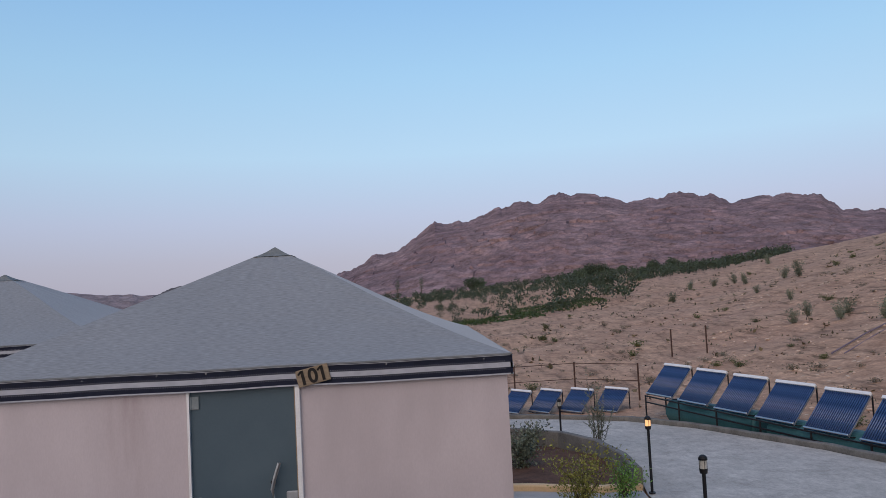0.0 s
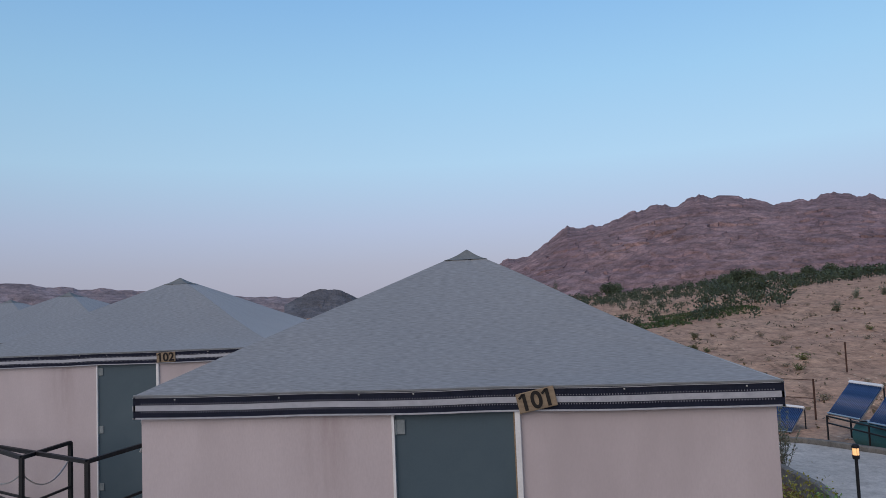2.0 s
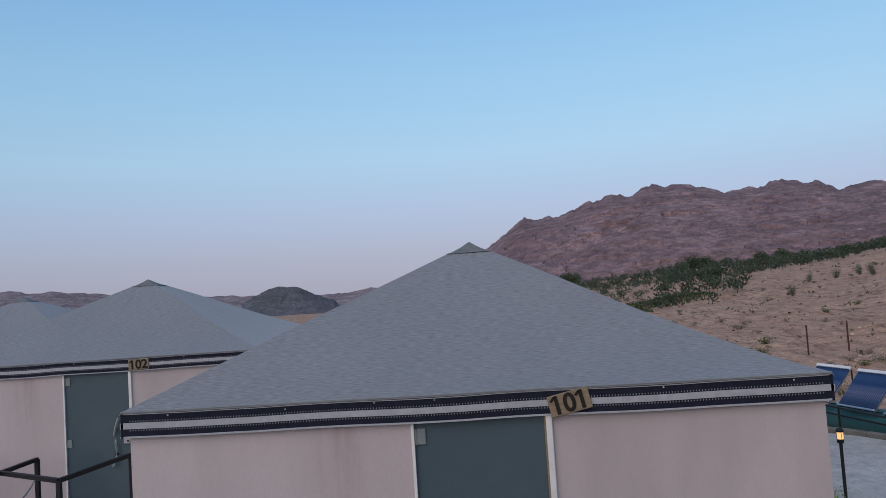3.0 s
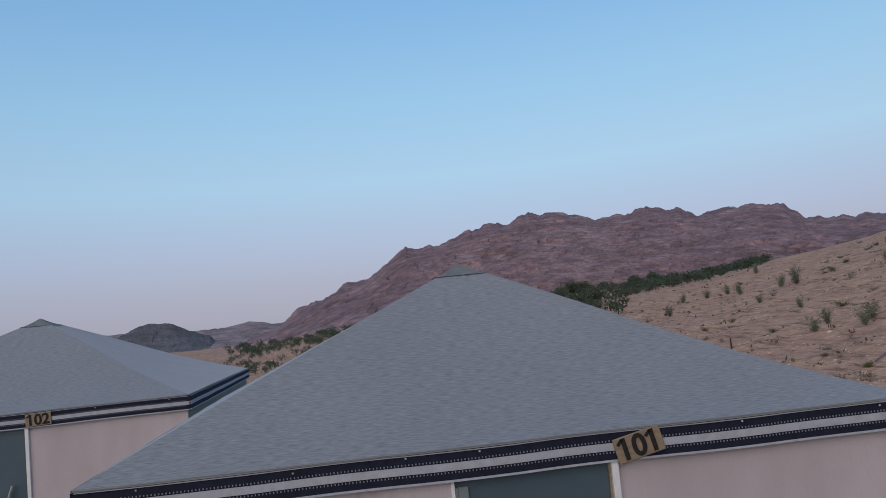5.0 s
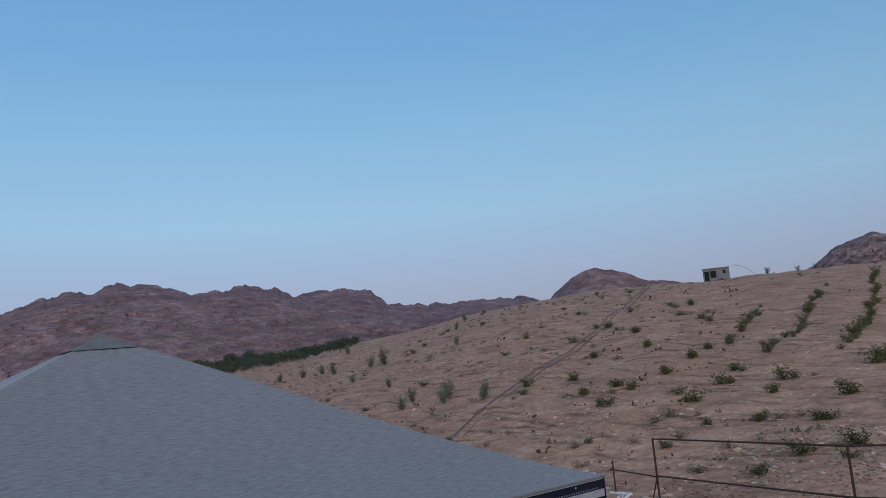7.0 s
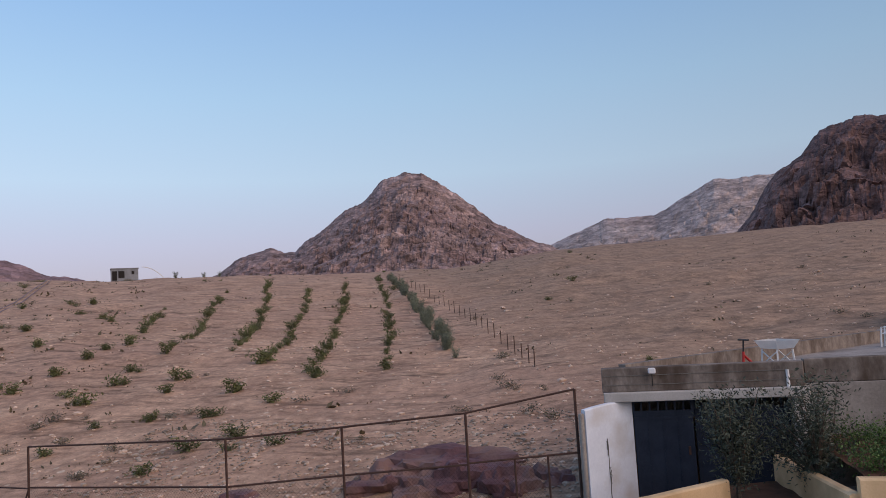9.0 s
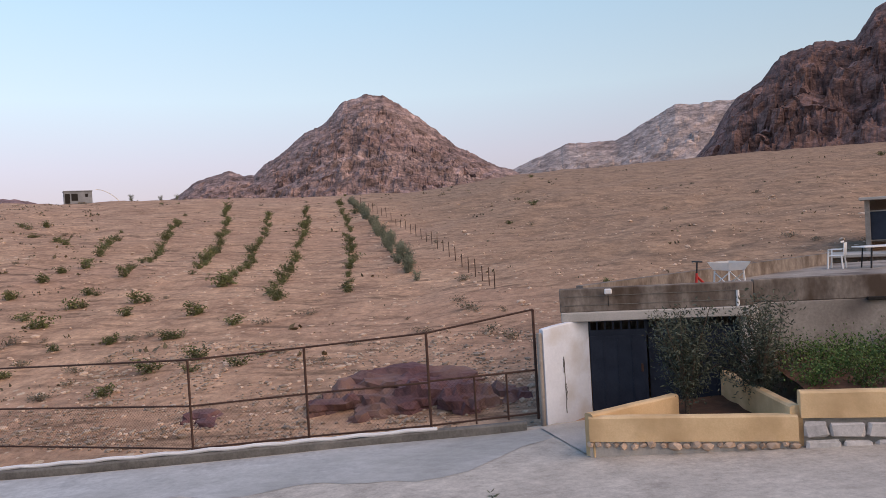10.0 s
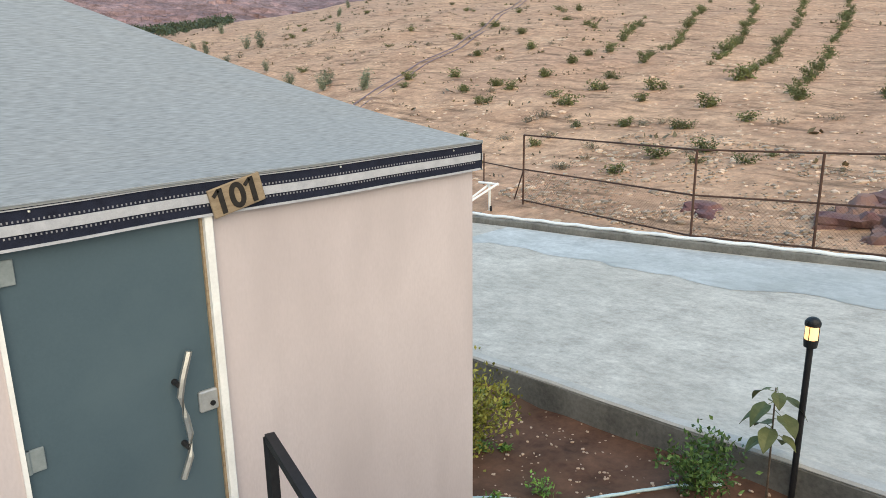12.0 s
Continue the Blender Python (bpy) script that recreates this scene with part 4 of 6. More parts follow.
    me.transform(mt @ Matrix.Translation((0, -.0105, -.004)) @ Matrix.Rotation(math.pi / 2, 4, "X"))
    me.materials.append(INK)
    ob = new("number", me)
    ob.parent = board
    tagged(ob, "black number " + number)
    t.matrix_world = m
    return t


SITE = Vector((-.06, 2.22, 0))
NEXT, STEP = Vector((-5.80, 7.22, .085)), Vector((-5.76, 5.3, .02))
for k, number in enumerate(("101", "102", "103", "104", "105", "106")):
    p = NEXT + STEP * (k - 1) if k else SITE
    tent_cabin(number if k < 2 else "", "pink plastered cabin with pyramid canvas roof, numbered " + number if k < 2 else "pink cabin with grey canvas pyramid roof further along the row",
               pose(p.x, p.y, p.z, 0, 0, 4.55 if k else 0), k * 2.7, 0.0 if k else -.30, .16 if k else -.02)


# ---- railings before the cabin doors ----
def railing(label, m):
    t = thing("railing", label, "railing", m, group="door platform railings")
    def bar(name, a, b, w=.045):
        bm = bmesh.new()
        beam(bm, a, b, w)
        part(name, bm, BLACK, t)
    for x, y, h in ((.0, .0, 1.16), (-.28, -1.05, 1.16)):
        bar("post", (x, y, 0), (x, y, h))
    bar("top_rail", (.0, .0, 1.16), (-.28, -1.05, 1.16))
    bar("lower_rail", (.0, .0, .32), (-.28, -1.05, .32), .03)
    for dz in (.72, .5):
        bm = bmesh.new()
        tube(bm, [(-.28 * k / 16, -1.05 * k / 16, dz - .22 * 4 * k / 16 * (1 - k / 16)) for k in range(17)], .011, 5)
        part("chain", bm, STEEL, t, "sagging steel chain")
    return t


def long_railing(label, m):
    """The railing of the neighbour's landing: two bays and a sloping stair rail."""
    t = thing("railing", label, "railing", m, group="door platform railings")
    def bar(name, a, b, w=.05):
        bm = bmesh.new()
        beam(bm, a, b, w)
        part(name, bm, BLACK, t)
    P = [(-2.15, -.05, 1.06), (-.49, -1.21, 1.06), (-.51, -.17, 1.06), (.62, -1.51, 1.06), (.80, -.19, 1.06)]
    for x, y, z in P:
        bar("post", (x, y, -.15), (x, y, z))
    for a, b in ((0, 1), (1, 2), (0, 3), (3, 4)):
        bar("top_rail", P[a], P[b])
        bar("lower_rail", (P[a][0], P[a][1], P[a][2] - .62), (P[b][0], P[b][1], P[b][2] - .62), .03)
    for a, b in ((0, 1), (1, 2)):
        bm = bmesh.new()
        tube(bm, [[P[a][j] + (P[b][j] - P[a][j]) * k / 14 - (.2 + .25 * 4 * k / 14 * (1 - k / 14) if j == 2 else 0) for j in range(3)] for k in range(15)], .010, 5)
        part("chain", bm, STEEL, t, "sagging steel chain")
    return t


railing("black square-tube railing with chains beside a cabin door", pose(.46, -.55, -.06))
long_railing("black square-tube landing railing with hanging chains", pose(-5.57, 4.62, .03))


# ---- street lamps ----
def path_lamp(label, p, h, lit=True):
    t = thing("path_lamp", label, "lamp", None, group="path lamps")
    bm = bmesh.new()
    rod(bm, (0, 0, 0), (0, 0, h - .26), .032, 12)
    part("pole", bm, BLACK, t)
    bm = bmesh.new()
    rod(bm, (0, 0, 0), (0, 0, .03), .075, 12)
    part("foot_plate", bm, BLACK, t)
    bm = bmesh.new()
    rod(bm, (0, 0, h - .28), (0, 0, h - .2), .062, 16, .07)
    part("collar", bm, BLACK, t)
    bm = bmesh.new()
    rod(bm, (0, 0, h - .2), (0, 0, h - .06), .062, 16)
    g = part("globe", bm, LAMP_GLOW if lit else LAMP_GLASS, t, "glowing amber glass" if lit else "unlit glass")
    for k in range(4):
        bm = bmesh.new()
        rod(bm, (.066 * math.cos(k * 1.57), .066 * math.sin(k * 1.57), h - .2), (.066 * math.cos(k * 1.57), .066 * math.sin(k * 1.57), h - .06), .004, 5)
        part("guard_bar", bm, BLACK, g)
    bm = bmesh.new()
    rod(bm, (0, 0, h - .06), (0, 0, h - .025), .075, 16)
    res = bmesh.ops.create_uvsphere(bm, u_segments=16, v_segments=8, radius=.07, matrix=Matrix.Translation((0, 0, h - .03)) @ Matrix.Diagonal((1, 1, .8, 1)))
    part("cap", bm, BLACK, t)
    t.matrix_world = pose(*p)
    return t


path_lamp("black path lamp with glowing amber glass beside the garden kerb", (6.17, -.82, -1.85), 2.08)
path_lamp("black path lamp with lit amber glass at the bed wall", (6.72, 10.6, -2.02), 1.72)
path_lamp("black path lamp with pale glass in the planting bed", (6.05, 17.9, -2.35), 1.45, False)
path_lamp("black path lamp with clear glass by the road", (6.2, 5.9, -1.9), 1.75, False)


# ---- fence along the road ----
def fence():
    t = thing("fence", "rusty steel frame fence with chain-link mesh", "fence")
    line = [(17.2, 14.2), (16.0, 11.4), (14.45, 5.0), (14.85, 2.45), (15.1, -.25), (15.6, -2.55)]
    tops = [None, 2.05, 2.05, 2.05, 2.1, 2.35]
    def bar(name, a, b, w):
        bm = bmesh.new()
        rod(bm, a, b, w, 6)
        return part(name, bm, RUST, t)
    pts = []
    for (x, y), h in zip(line, tops):
        z = road_z(y) + .17
        pts.append((x, y, z, h))
        if h:
            bar("post", (x, y, z - .05), (x, y, z + h), .03)
    for a, b in zip(pts[1:], pts[2:]):
        for f in (1.0, .5, .04):
            bar("rail", (a[0], a[1], a[2] + a[3] * f), (b[0], b[1], b[2] + (b[3] if f == 1 else 2.05) * f), .022)
    # the low end beyond the corner post
    a, b = pts[1], pts[0]
    bar("rail", (a[0], a[1], a[2] + 1.0), (b[0], b[1], b[2] + .95), .02)
    bar("post", (b[0], b[1], b[2] - .05), (b[0], b[1], b[2] + 1.25), .025)
    bar("brace", (a[0], a[1], a[2] + 1.0), ((a[0] * .8 + b[0] * .2), (a[1] * .8 + b[1] * .2), a[2]), .02)
    g, h = pts[4], pts[5]
    for f in (.42, .72):
        x, y, z = (g[j] + (h[j] - g[j]) * f for j in range(3))
        bar("post", (x, y, z), (x, y, z + 1.04), .022)
    # diamond mesh of thin wire
    for a, b in zip(pts[1:], pts[2:]):
        L = math.hypot(b[0] - a[0], b[1] - a[1])
        H = 1.02 if b is pts[1] else 1.02
        bm = bmesh.new()
        step = .085
        def w(s, v):
            f = s / L
            return Vector((a[0] + (b[0] - a[0]) * f, a[1] + (b[1] - a[1]) * f, a[2] + (b[2] - a[2]) * f + .04 + v))
        n = int((L + H) / step)
        for sgn in (1, -1):
            for k in range(n):
                s0 = k * step - (H if sgn > 0 else 0)
                lo, hi = (max(0, -s0), min(H, L - s0)) if sgn > 0 else (max(0, s0 - L), min(H, s0))
                if hi - lo < .03:
                    continue
                p, q = w(s0 + sgn * lo, lo), w(s0 + sgn * hi, hi)
                d = Vector((0, 0, .0022))
                e = Vector((.0022, 0, 0))
                vs = [bm.verts.new(v) for v in (p - d, p + d, q + d, q - d)]
                bm.faces.new(vs)
        tagged(part("wire_mesh", bm, RUST, t), kind="stuff")
    return t


fence()
bm = bmesh.new()
pipe_line = []
for k in range(40):
    f = k / 39
    x, y = 16.0 - .25 + (14.9 - 15.75) * f + (.0 if f < .5 else 0), 12.6 - 13.0 * f
    x = float(np.interp(y, (-.4, 5, 11.4, 13), (14.98, 14.36, 13.75, 13.6)))
    p = (x, y, road_z(y) + .21 + .015 * math.sin(k * 1.9))
    pipe_line.append(p)
tube(bm, pipe_line, .045)
whole("water_pipe", bm, PLASTIC_WHITE, "white plastic water pipe lying along the kerb", "pipe")


# ---- solar water heaters ----
def collector(m, w, length, tilt, label, legs):
    """A rack of vacuum tubes under a header, on a tilted black frame. Local x runs along the row, y back up the slope."""
    t = thing("solar_collector", label, "solar collector", m, group="solar collectors")
    R = Matrix.Rotation(radians(tilt), 4, "X")
    bm = bmesh.new()
    box(bm, (w / 2, length / 2, -.035), (w, length, .02), m=R)
    part("reflector", bm, TUBE_BLUE, t, "dark blue backing")
    n = int(w / .075)
    me = None
    for k in range(n):
        if me is None:
            bm = bmesh.new()
            rod(bm, R @ Vector((0, .05, 0)), R @ Vector((0, length - .08, 0)), .027, 6)
            me = mesh("tube", bm, TUBE_BLUE, True)
        ob = new("tube", me)
        ob.parent = t
        ob.location = (w * (k + .5) / n, 0, 0)
    for name, y, s in (("header", length - .03, .11), ("foot_rail", .03, .06)):
        bm = bmesh.new()
        box(bm, (w / 2, y, .01), (w + .04, s, s * .8), bevel=.01, m=R)
        part(name, bm, PLASTIC_WHITE if name == "header" else STEEL, t, "pale metal header" if name == "header" else "")
    for x in (0, w):
        bm = bmesh.new()
        a, b = R @ Vector((x, 0, -.05)), R @ Vector((x, length, -.05))
        beam(bm, a, b, .04)
        part("side_rail", bm, STEEL, t)
        if legs:
            bm = bmesh.new()
            beam(bm, b, (b.x, b.y, -.2), .035)
            beam(bm, a, (b.x, b.y, -.2), .035)
            part("leg", bm, BLACK, t)
    return t


row_a, row_b = Vector((10.55, 23.4, 0)), Vector((14.45, 11.6, 0))
along = (row_b - row_a).normalized()
turn = math.degrees(math.atan2(along.y, along.x))
rack = thing("solar_rack", "long black steel rack carrying the collectors", "rack")
for k in range(6):
    p = row_a + along * (k * 1.97)
    z = road_z(p.y) + .98 - .135 * k
    collector(pose(p.x, p.y, z, 0, 0, turn), 1.56, 1.5, 47, "tilted solar collector of dark blue glass tubes", True)
for off, dz in ((0, -.06), (.95, -.28), (0, -.30)):
    back = Vector((-along.y, along.x, 0)) * off
    a, b = row_a + back, row_a + along * 12.4 + back
    bm = bmesh.new()
    beam(bm, (a.x, a.y, road_z(a.y) + .95 + dz), (b.x, b.y, road_z(b.y) + .13 + dz), .05)
    part("beam", bm, BLACK, rack)
for k in range(7):
    for off in (0, .95):
        p = row_a + along * (k * 2.05 - .05) + Vector((-along.y, along.x, 0)) * off
        bm = bmesh.new()
        z = road_z(p.y)
        beam(bm, (p.x, p.y, z - .3), (p.x, p.y, z + .92 - .135 * k), .05)
        part("post", bm, BLACK, rack)
for s0, s1 in ((.9, 5.6), (6.1, 11.4)):
    t = thing("water_tank", "long teal water tank lying under the collectors", "water tank", group="water tanks")
    c = Vector((-along.y, along.x, 0)) * .62
    a, b = row_a + along * s0 + c, row_a + along * s1 + c
    za, zb = road_z(a.y) + (.34 if s0 < 2 else .12), road_z(b.y) + (.22 if s0 < 2 else -.1)
    bm = bmesh.new()
    rod(bm, (a.x, a.y, za), (b.x, b.y, zb), .47, 28)
    bmesh.ops.bevel(bm, geom=[e for e in bm.edges if len(e.link_faces) == 2 and max(len(f.verts) for f in e.link_faces) > 4], offset=.1, segments=3, affect="EDGES")
    part("shell", bm, TANK, t, smooth=False)
    bm = bmesh.new()
    rod(bm, a.lerp(b, .08) + Vector((0, 0, za + .4)), a.lerp(b, .08) + Vector((0, 0, za + .52)), .1, 14)
    part("filler_cap", bm, PLASTIC_WHITE, t)
# the small row beyond the bend
for k, (x, y) in enumerate(((5.05, 27.8), (6.35, 27.35), (7.65, 26.85), (9.05, 26.3))):
    collector(pose(x, y, road_z(y) + .12, 0, 0, -52), 1.2, 1.3, 42, "low solar collector of blue glass tubes beyond the bend", True)
# the white pipe frame and end collector seen past the cabin corner
t = thing("pipe_rack", "white pipe frame beside a solar collector", "pipe frame")
def further(p):
    """Sets the frame back behind the kerb."""
    return Vector((-.9, -3.45, 2.84)).lerp(Vector((p[0], p[1], p[2] - 2.07)), 1.12)


for a, b in (((12.5, 10.5, .70), (13.66, 10.24, 1.22)), ((12.75, 10.7, .70), (13.76, 10.58, 1.19)), ((13.54, 10.85, 1.2), (13.66, 10.22, 1.2)), ((12.5, 10.5, .7), (12.9, 10.9, .7))):
    bm = bmesh.new()
    rod(bm, further(a), further(b), .038, 8)
    part("pipe", bm, PLASTIC_WHITE, t)
for p in ((13.6, 10.5, 1.2), (12.6, 10.6, .7)):
    top = further(p)
    bm = bmesh.new()
    rod(bm, top, (top.x, top.y, road_z(top.y) - .15), .038, 8)
    part("leg", bm, PLASTIC_WHITE, t)


# ---- the concrete house with its gate, planters and roof terrace ----
house = thing("concrete_house", "unfinished grey concrete outbuilding with a walled yard", "house")
HX, HY0, HY1 = 16.25, -3.15, -26.0
for name, c, s, mat, lab in (("front_wall", (16.45, -13.55, -.15), (.25, 12.6, 2.33), CONCRETE, "stained raw concrete wall"),
                             ("lintel", (16.36, -5.2, .87), (.5, 4.1, .2), CONCRETE_PALE, "pale concrete lintel"),
                             ("parapet", (16.42, -5.2, 1.23), (.3, 4.15, .52), PARAPET, "blockwork parapet"),
                             ("parapet", (16.46, -13.6, 1.27), (.22, 12.6, .5), PARAPET, "stained concrete parapet"),
                             ("side_wall", (17.9, -3.25, -.1), (2.6, .22, 2.5), CONCRETE, ""),
                             ("inner_wall", (18.8, -8.4, -.25), (.2, 10.1, 2.3), CONCRETE, ""),
                             ("roof_slab", (17.7, -8.4, .93), (2.4, 10.1, .1), CONCRETE, ""),
                             ("gate_pier", (16.5, -7.2, -.2), (.4, .35, 2.4), CONCRETE_PALE, "pale concrete pier")):
    bm = bmesh.new()
    box(bm, c, s, bevel=.015)
    part(name, bm, mat, house, lab)
bm = bmesh.new()
beam(bm, (18.3, -3.6, .78), (28.8, -12.7, .74), .22, 1.25)
part("back_wall", bm, PARAPET, house, "long stained concrete wall behind the yard")
bm = bmesh.new()
lo, hi = [[bm.verts.new((x, y, z)) for x, y in ((18.95, -4.3), (28.8, -12.75), (31.2, -20.5), (18.95, -20.5))] for z in (.82, .96)]
bm.faces.new(hi)
bm.faces.new(lo[::-1])
for k in range(4):
    bm.faces.new((lo[k - 1], lo[k], hi[k], hi[k - 1]))
bmesh.ops.recalc_face_normals(bm, faces=bm.faces)
part("terrace_slab", bm, CONCRETE, house, "worn concrete terrace floor")
# course joints of the blockwork parapet
for k in range(2):
    bm = bmesh.new()
    box(bm, (16.265, -5.2, 1.12 + k * .2), (.012, 4.1, .012))
    part("joint", bm, KERB, house)
# sliding gate leaves with a barred top
def gate_leaf(y0, y1, x, label):
    t = thing("garage_gate", label, "gate", group="garage gate leaves")
    bm = bmesh.new()
    box(bm, (x, (y0 + y1) / 2, -.45), (.05, y0 - y1, 1.95), bevel=.006)
    part("sheet", bm, SHUTTER, t)
    for z in (-1.38, .36, .74):
        bm = bmesh.new()
        box(bm, (x - .01, (y0 + y1) / 2, z), (.07, y0 - y1, .06))
        part("frame_bar", bm, SHUTTER, t)
    n = int((y0 - y1) / .16)
    for k in range(n + 1):
        bm = bmesh.new()
        y = y0 + (y1 - y0) * k / n
        box(bm, (x - .004, y, .55), (.03, .04 if 0 < k < n else .07, .36))
        part("bar", bm, SHUTTER, t)
    for k in range(1, 4):
        bm = bmesh.new()
        y = y0 + (y1 - y0) * k / 4
        box(bm, (x - .03, y, -.45), (.012, .03, 1.9))
        part("rib", bm, SHUTTER, t)
    bm = bmesh.new()
    box(bm, (x - .035, y1 + .12, -.35), (.02, .05, .18), bevel=.004)
    part("pull", bm, RUST, t)
gate_leaf(-3.75, -5.0, 16.5, "blue-black sheet steel gate leaf, shut")
gate_leaf(-5.05, -7.0, 16.62, "blue-black sheet steel gate leaf set further back")
# whitewashed wing wall beside the gate, top edge rounded
bm = bmesh.new()
n = 12
prof = []
for k in range(n + 1):
    f = k / n
    x, y = 15.45 + 1.0 * f, -2.75 - .98 * f
    zt = .72 + .06 * math.sin(f * 2.4)
    prof.append((x, y, zt))
w = Vector((.70, .71, 0)) * .12
rows = [[bm.verts.new(v) for v in ((x, y, -1.5), (x, y, z - .03), (x + w.x * .2, y + w.y * .2, z), (x + w.x, y + w.y, z), (x + w.x, y + w.y, -1.5))] for x, y, z in prof]
for a, b in zip(rows, rows[1:]):
    for k in range(4):
        bm.faces.new((a[k], b[k], b[k + 1], a[k + 1]))
bm.faces.new(rows[0])
bm.faces.new(rows[-1][::-1])
bmesh.ops.recalc_face_normals(bm, faces=bm.faces)
WHITEWASH = material("whitewash", (.64, .69, .76), (.77, .82, .88), scale=1.2, rough=.85, bump=.2, grain=14, third=(.58, .58, .58), third_scale=1.3)
ww = whole("wing_wall", bm, WHITEWASH, "whitewashed curved wall beside the gate, chipped at its foot", "wall", kind="structure")
bm = bmesh.new()
rnd = random.Random(12)
for f, z0, z1 in ((.42, -1.2, .05), (.44, -.9, -.55), (.40, -.3, .0)):
    x, y = 15.45 + 1.0 * f - .006, -2.75 - .98 * f - .006
    prev = (x, y, z0)
    for k in range(8):
        q = (x + rnd.uniform(-.015, .015), y + rnd.uniform(-.012, .012), z0 + (z1 - z0) * (k + 1) / 8)
        rod(bm, prev, q, .009, 4)
        prev = q
part("crack", bm, KERB, ww, "dark crack")
bm = bmesh.new()
box(bm, (15.46, -2.66, -.4), (.1, .1, 2.1), 45, .02)
whole("gate_post", bm, CONCRETE, "grey concrete post at the fence's end", "post", kind="structure")
strip(((13.2, -3.5), (15.2, -2.6)), ((14.6, -7.0), (16.6, -6.9)), 6, 6, lambda x, y: road_z(y) + .03, CONCRETE_PALE, "gate_apron", "pale concrete apron before the gate", "pavement")

# beige planter walls on a rubble footing
def planter_wall(a, b, zlow, zhigh, label, foot=True):
    t = thing("planter_wall", label, "planter", group="planter walls")
    a, b = Vector(a), Vector(b)
    L, ang = (b - a).length, math.degrees(math.atan2(b.y - a.y, b.x - a.x))
    bm = bmesh.new()
    n = max(2, int(L / .35))
    rows = []
    for k in range(n + 1):
        p = a.lerp(b, k / n)
        d = (b - a).normalized()
        nx, ny = -d.y * .11, d.x * .11
        j = .025 * noise.noise((p.x, p.y, 3))
        rows.append([bm.verts.new(v) for v in ((p.x + nx, p.y + ny, zlow), (p.x + nx, p.y + ny, zhigh - .03 + j), (p.x + nx * .6, p.y + ny * .6, zhigh + j), (p.x - nx * .6, p.y - ny * .6, zhigh + j),
                                               (p.x - nx, p.y - ny, zhigh - .03 + j), (p.x - nx, p.y - ny, zlow))])
    for r0, r1 in zip(rows, rows[1:]):
        for k in range(5):
            bm.faces.new((r0[k], r0[k + 1], r1[k + 1], r1[k]))
    bm.faces.new(rows[0])
    bm.faces.new(rows[-1])
    bmesh.ops.recalc_face_normals(bm, faces=bm.faces)
    part("rendered_wall", bm, BEIGE, t, "beige cement render")
    if foot:
        bm = bmesh.new()
        beam(bm, (a.x + .04, a.y, zlow - .15), (b.x + .04, b.y, zlow - .15), .2, .34)
        part("plinth", bm, CONCRETE_PALE, t)
    if foot:
        rnd = random.Random(int(L * 100))
        k = 0.0
        while k < L:
            p = a.lerp(b, k / L)
            bm = bmesh.new()
            r = rnd.uniform(.07, .12)
            lump(bm, (p.x - .06, p.y, zlow - .07 + rnd.uniform(-.03, .03)), r, rnd, .8)
            part("footing_stone", bm, STONE, t)
            k += r * 1.9
    return t


planter_wall((13.05, -3.6, 0), (12.95, -7.15, 0), -1.02, -.57, "low beige rendered planter wall on rubble footing")
planter_wall((13.05, -3.6, 0), (14.5, -5.3, 0), -1.4, -.52, "beige rendered planter wall running to the gate", False)
planter_wall((12.95, -7.2, 0), (12.8, -14.5, 0), -.62, -.16, "higher beige rendered planter wall beside the road", False)
planter_wall((12.95, -7.15, 0), (16.2, -6.6, 0), -1.3, -.42, "beige rendered cross wall of the planter", False)
t = thing("stone_wall", "rough pale stone retaining wall under the beige planter", "stone wall")
bm = bmesh.new()
box(bm, (12.98, -10.85, -.98), (.16, 7.4, .8), -1.2)
part("mortar", bm, CONCRETE_PALE, t)
rnd = random.Random(3)
for r in range(2):
    y = -7.22
    while y > -14.3:
        w = rnd.uniform(.35, .62)
        bm = bmesh.new()
        x = 12.93 + (y + 7.5) * .02
        box(bm, (x - .09, y - w / 2, -.83 - r * .31), (.1, w - .05, .25), rnd.uniform(-2, 2), .035)
        for v in bm.verts:
            v.co += Vector((rnd.uniform(-.02, .02), rnd.uniform(-.03, .03), rnd.uniform(-.03, .03)))
        part("stone", bm, PALE_STONE, t)
        y -= w
strip(((13.1, -3.8), (13.05, -7.3)), ((15.9, -5.4), (16.2, -6.9)), 8, 8, lambda x, y: -.95 + .05 * noise.noise((x * 2, y * 2, 0)), RED_EARTH, "planter_soil", "dark red planter soil", "soil")
strip(((13.0, -7.5), (12.9, -15)), ((16.35, -7.2), (16.35, -15)), 8, 12, lambda x, y: -.30 + .07 * (x - 13) + .08 * noise.noise((x * 2, y * 2, 0)), RED_EARTH, "upper_planter_soil", "red planter soil", "soil")


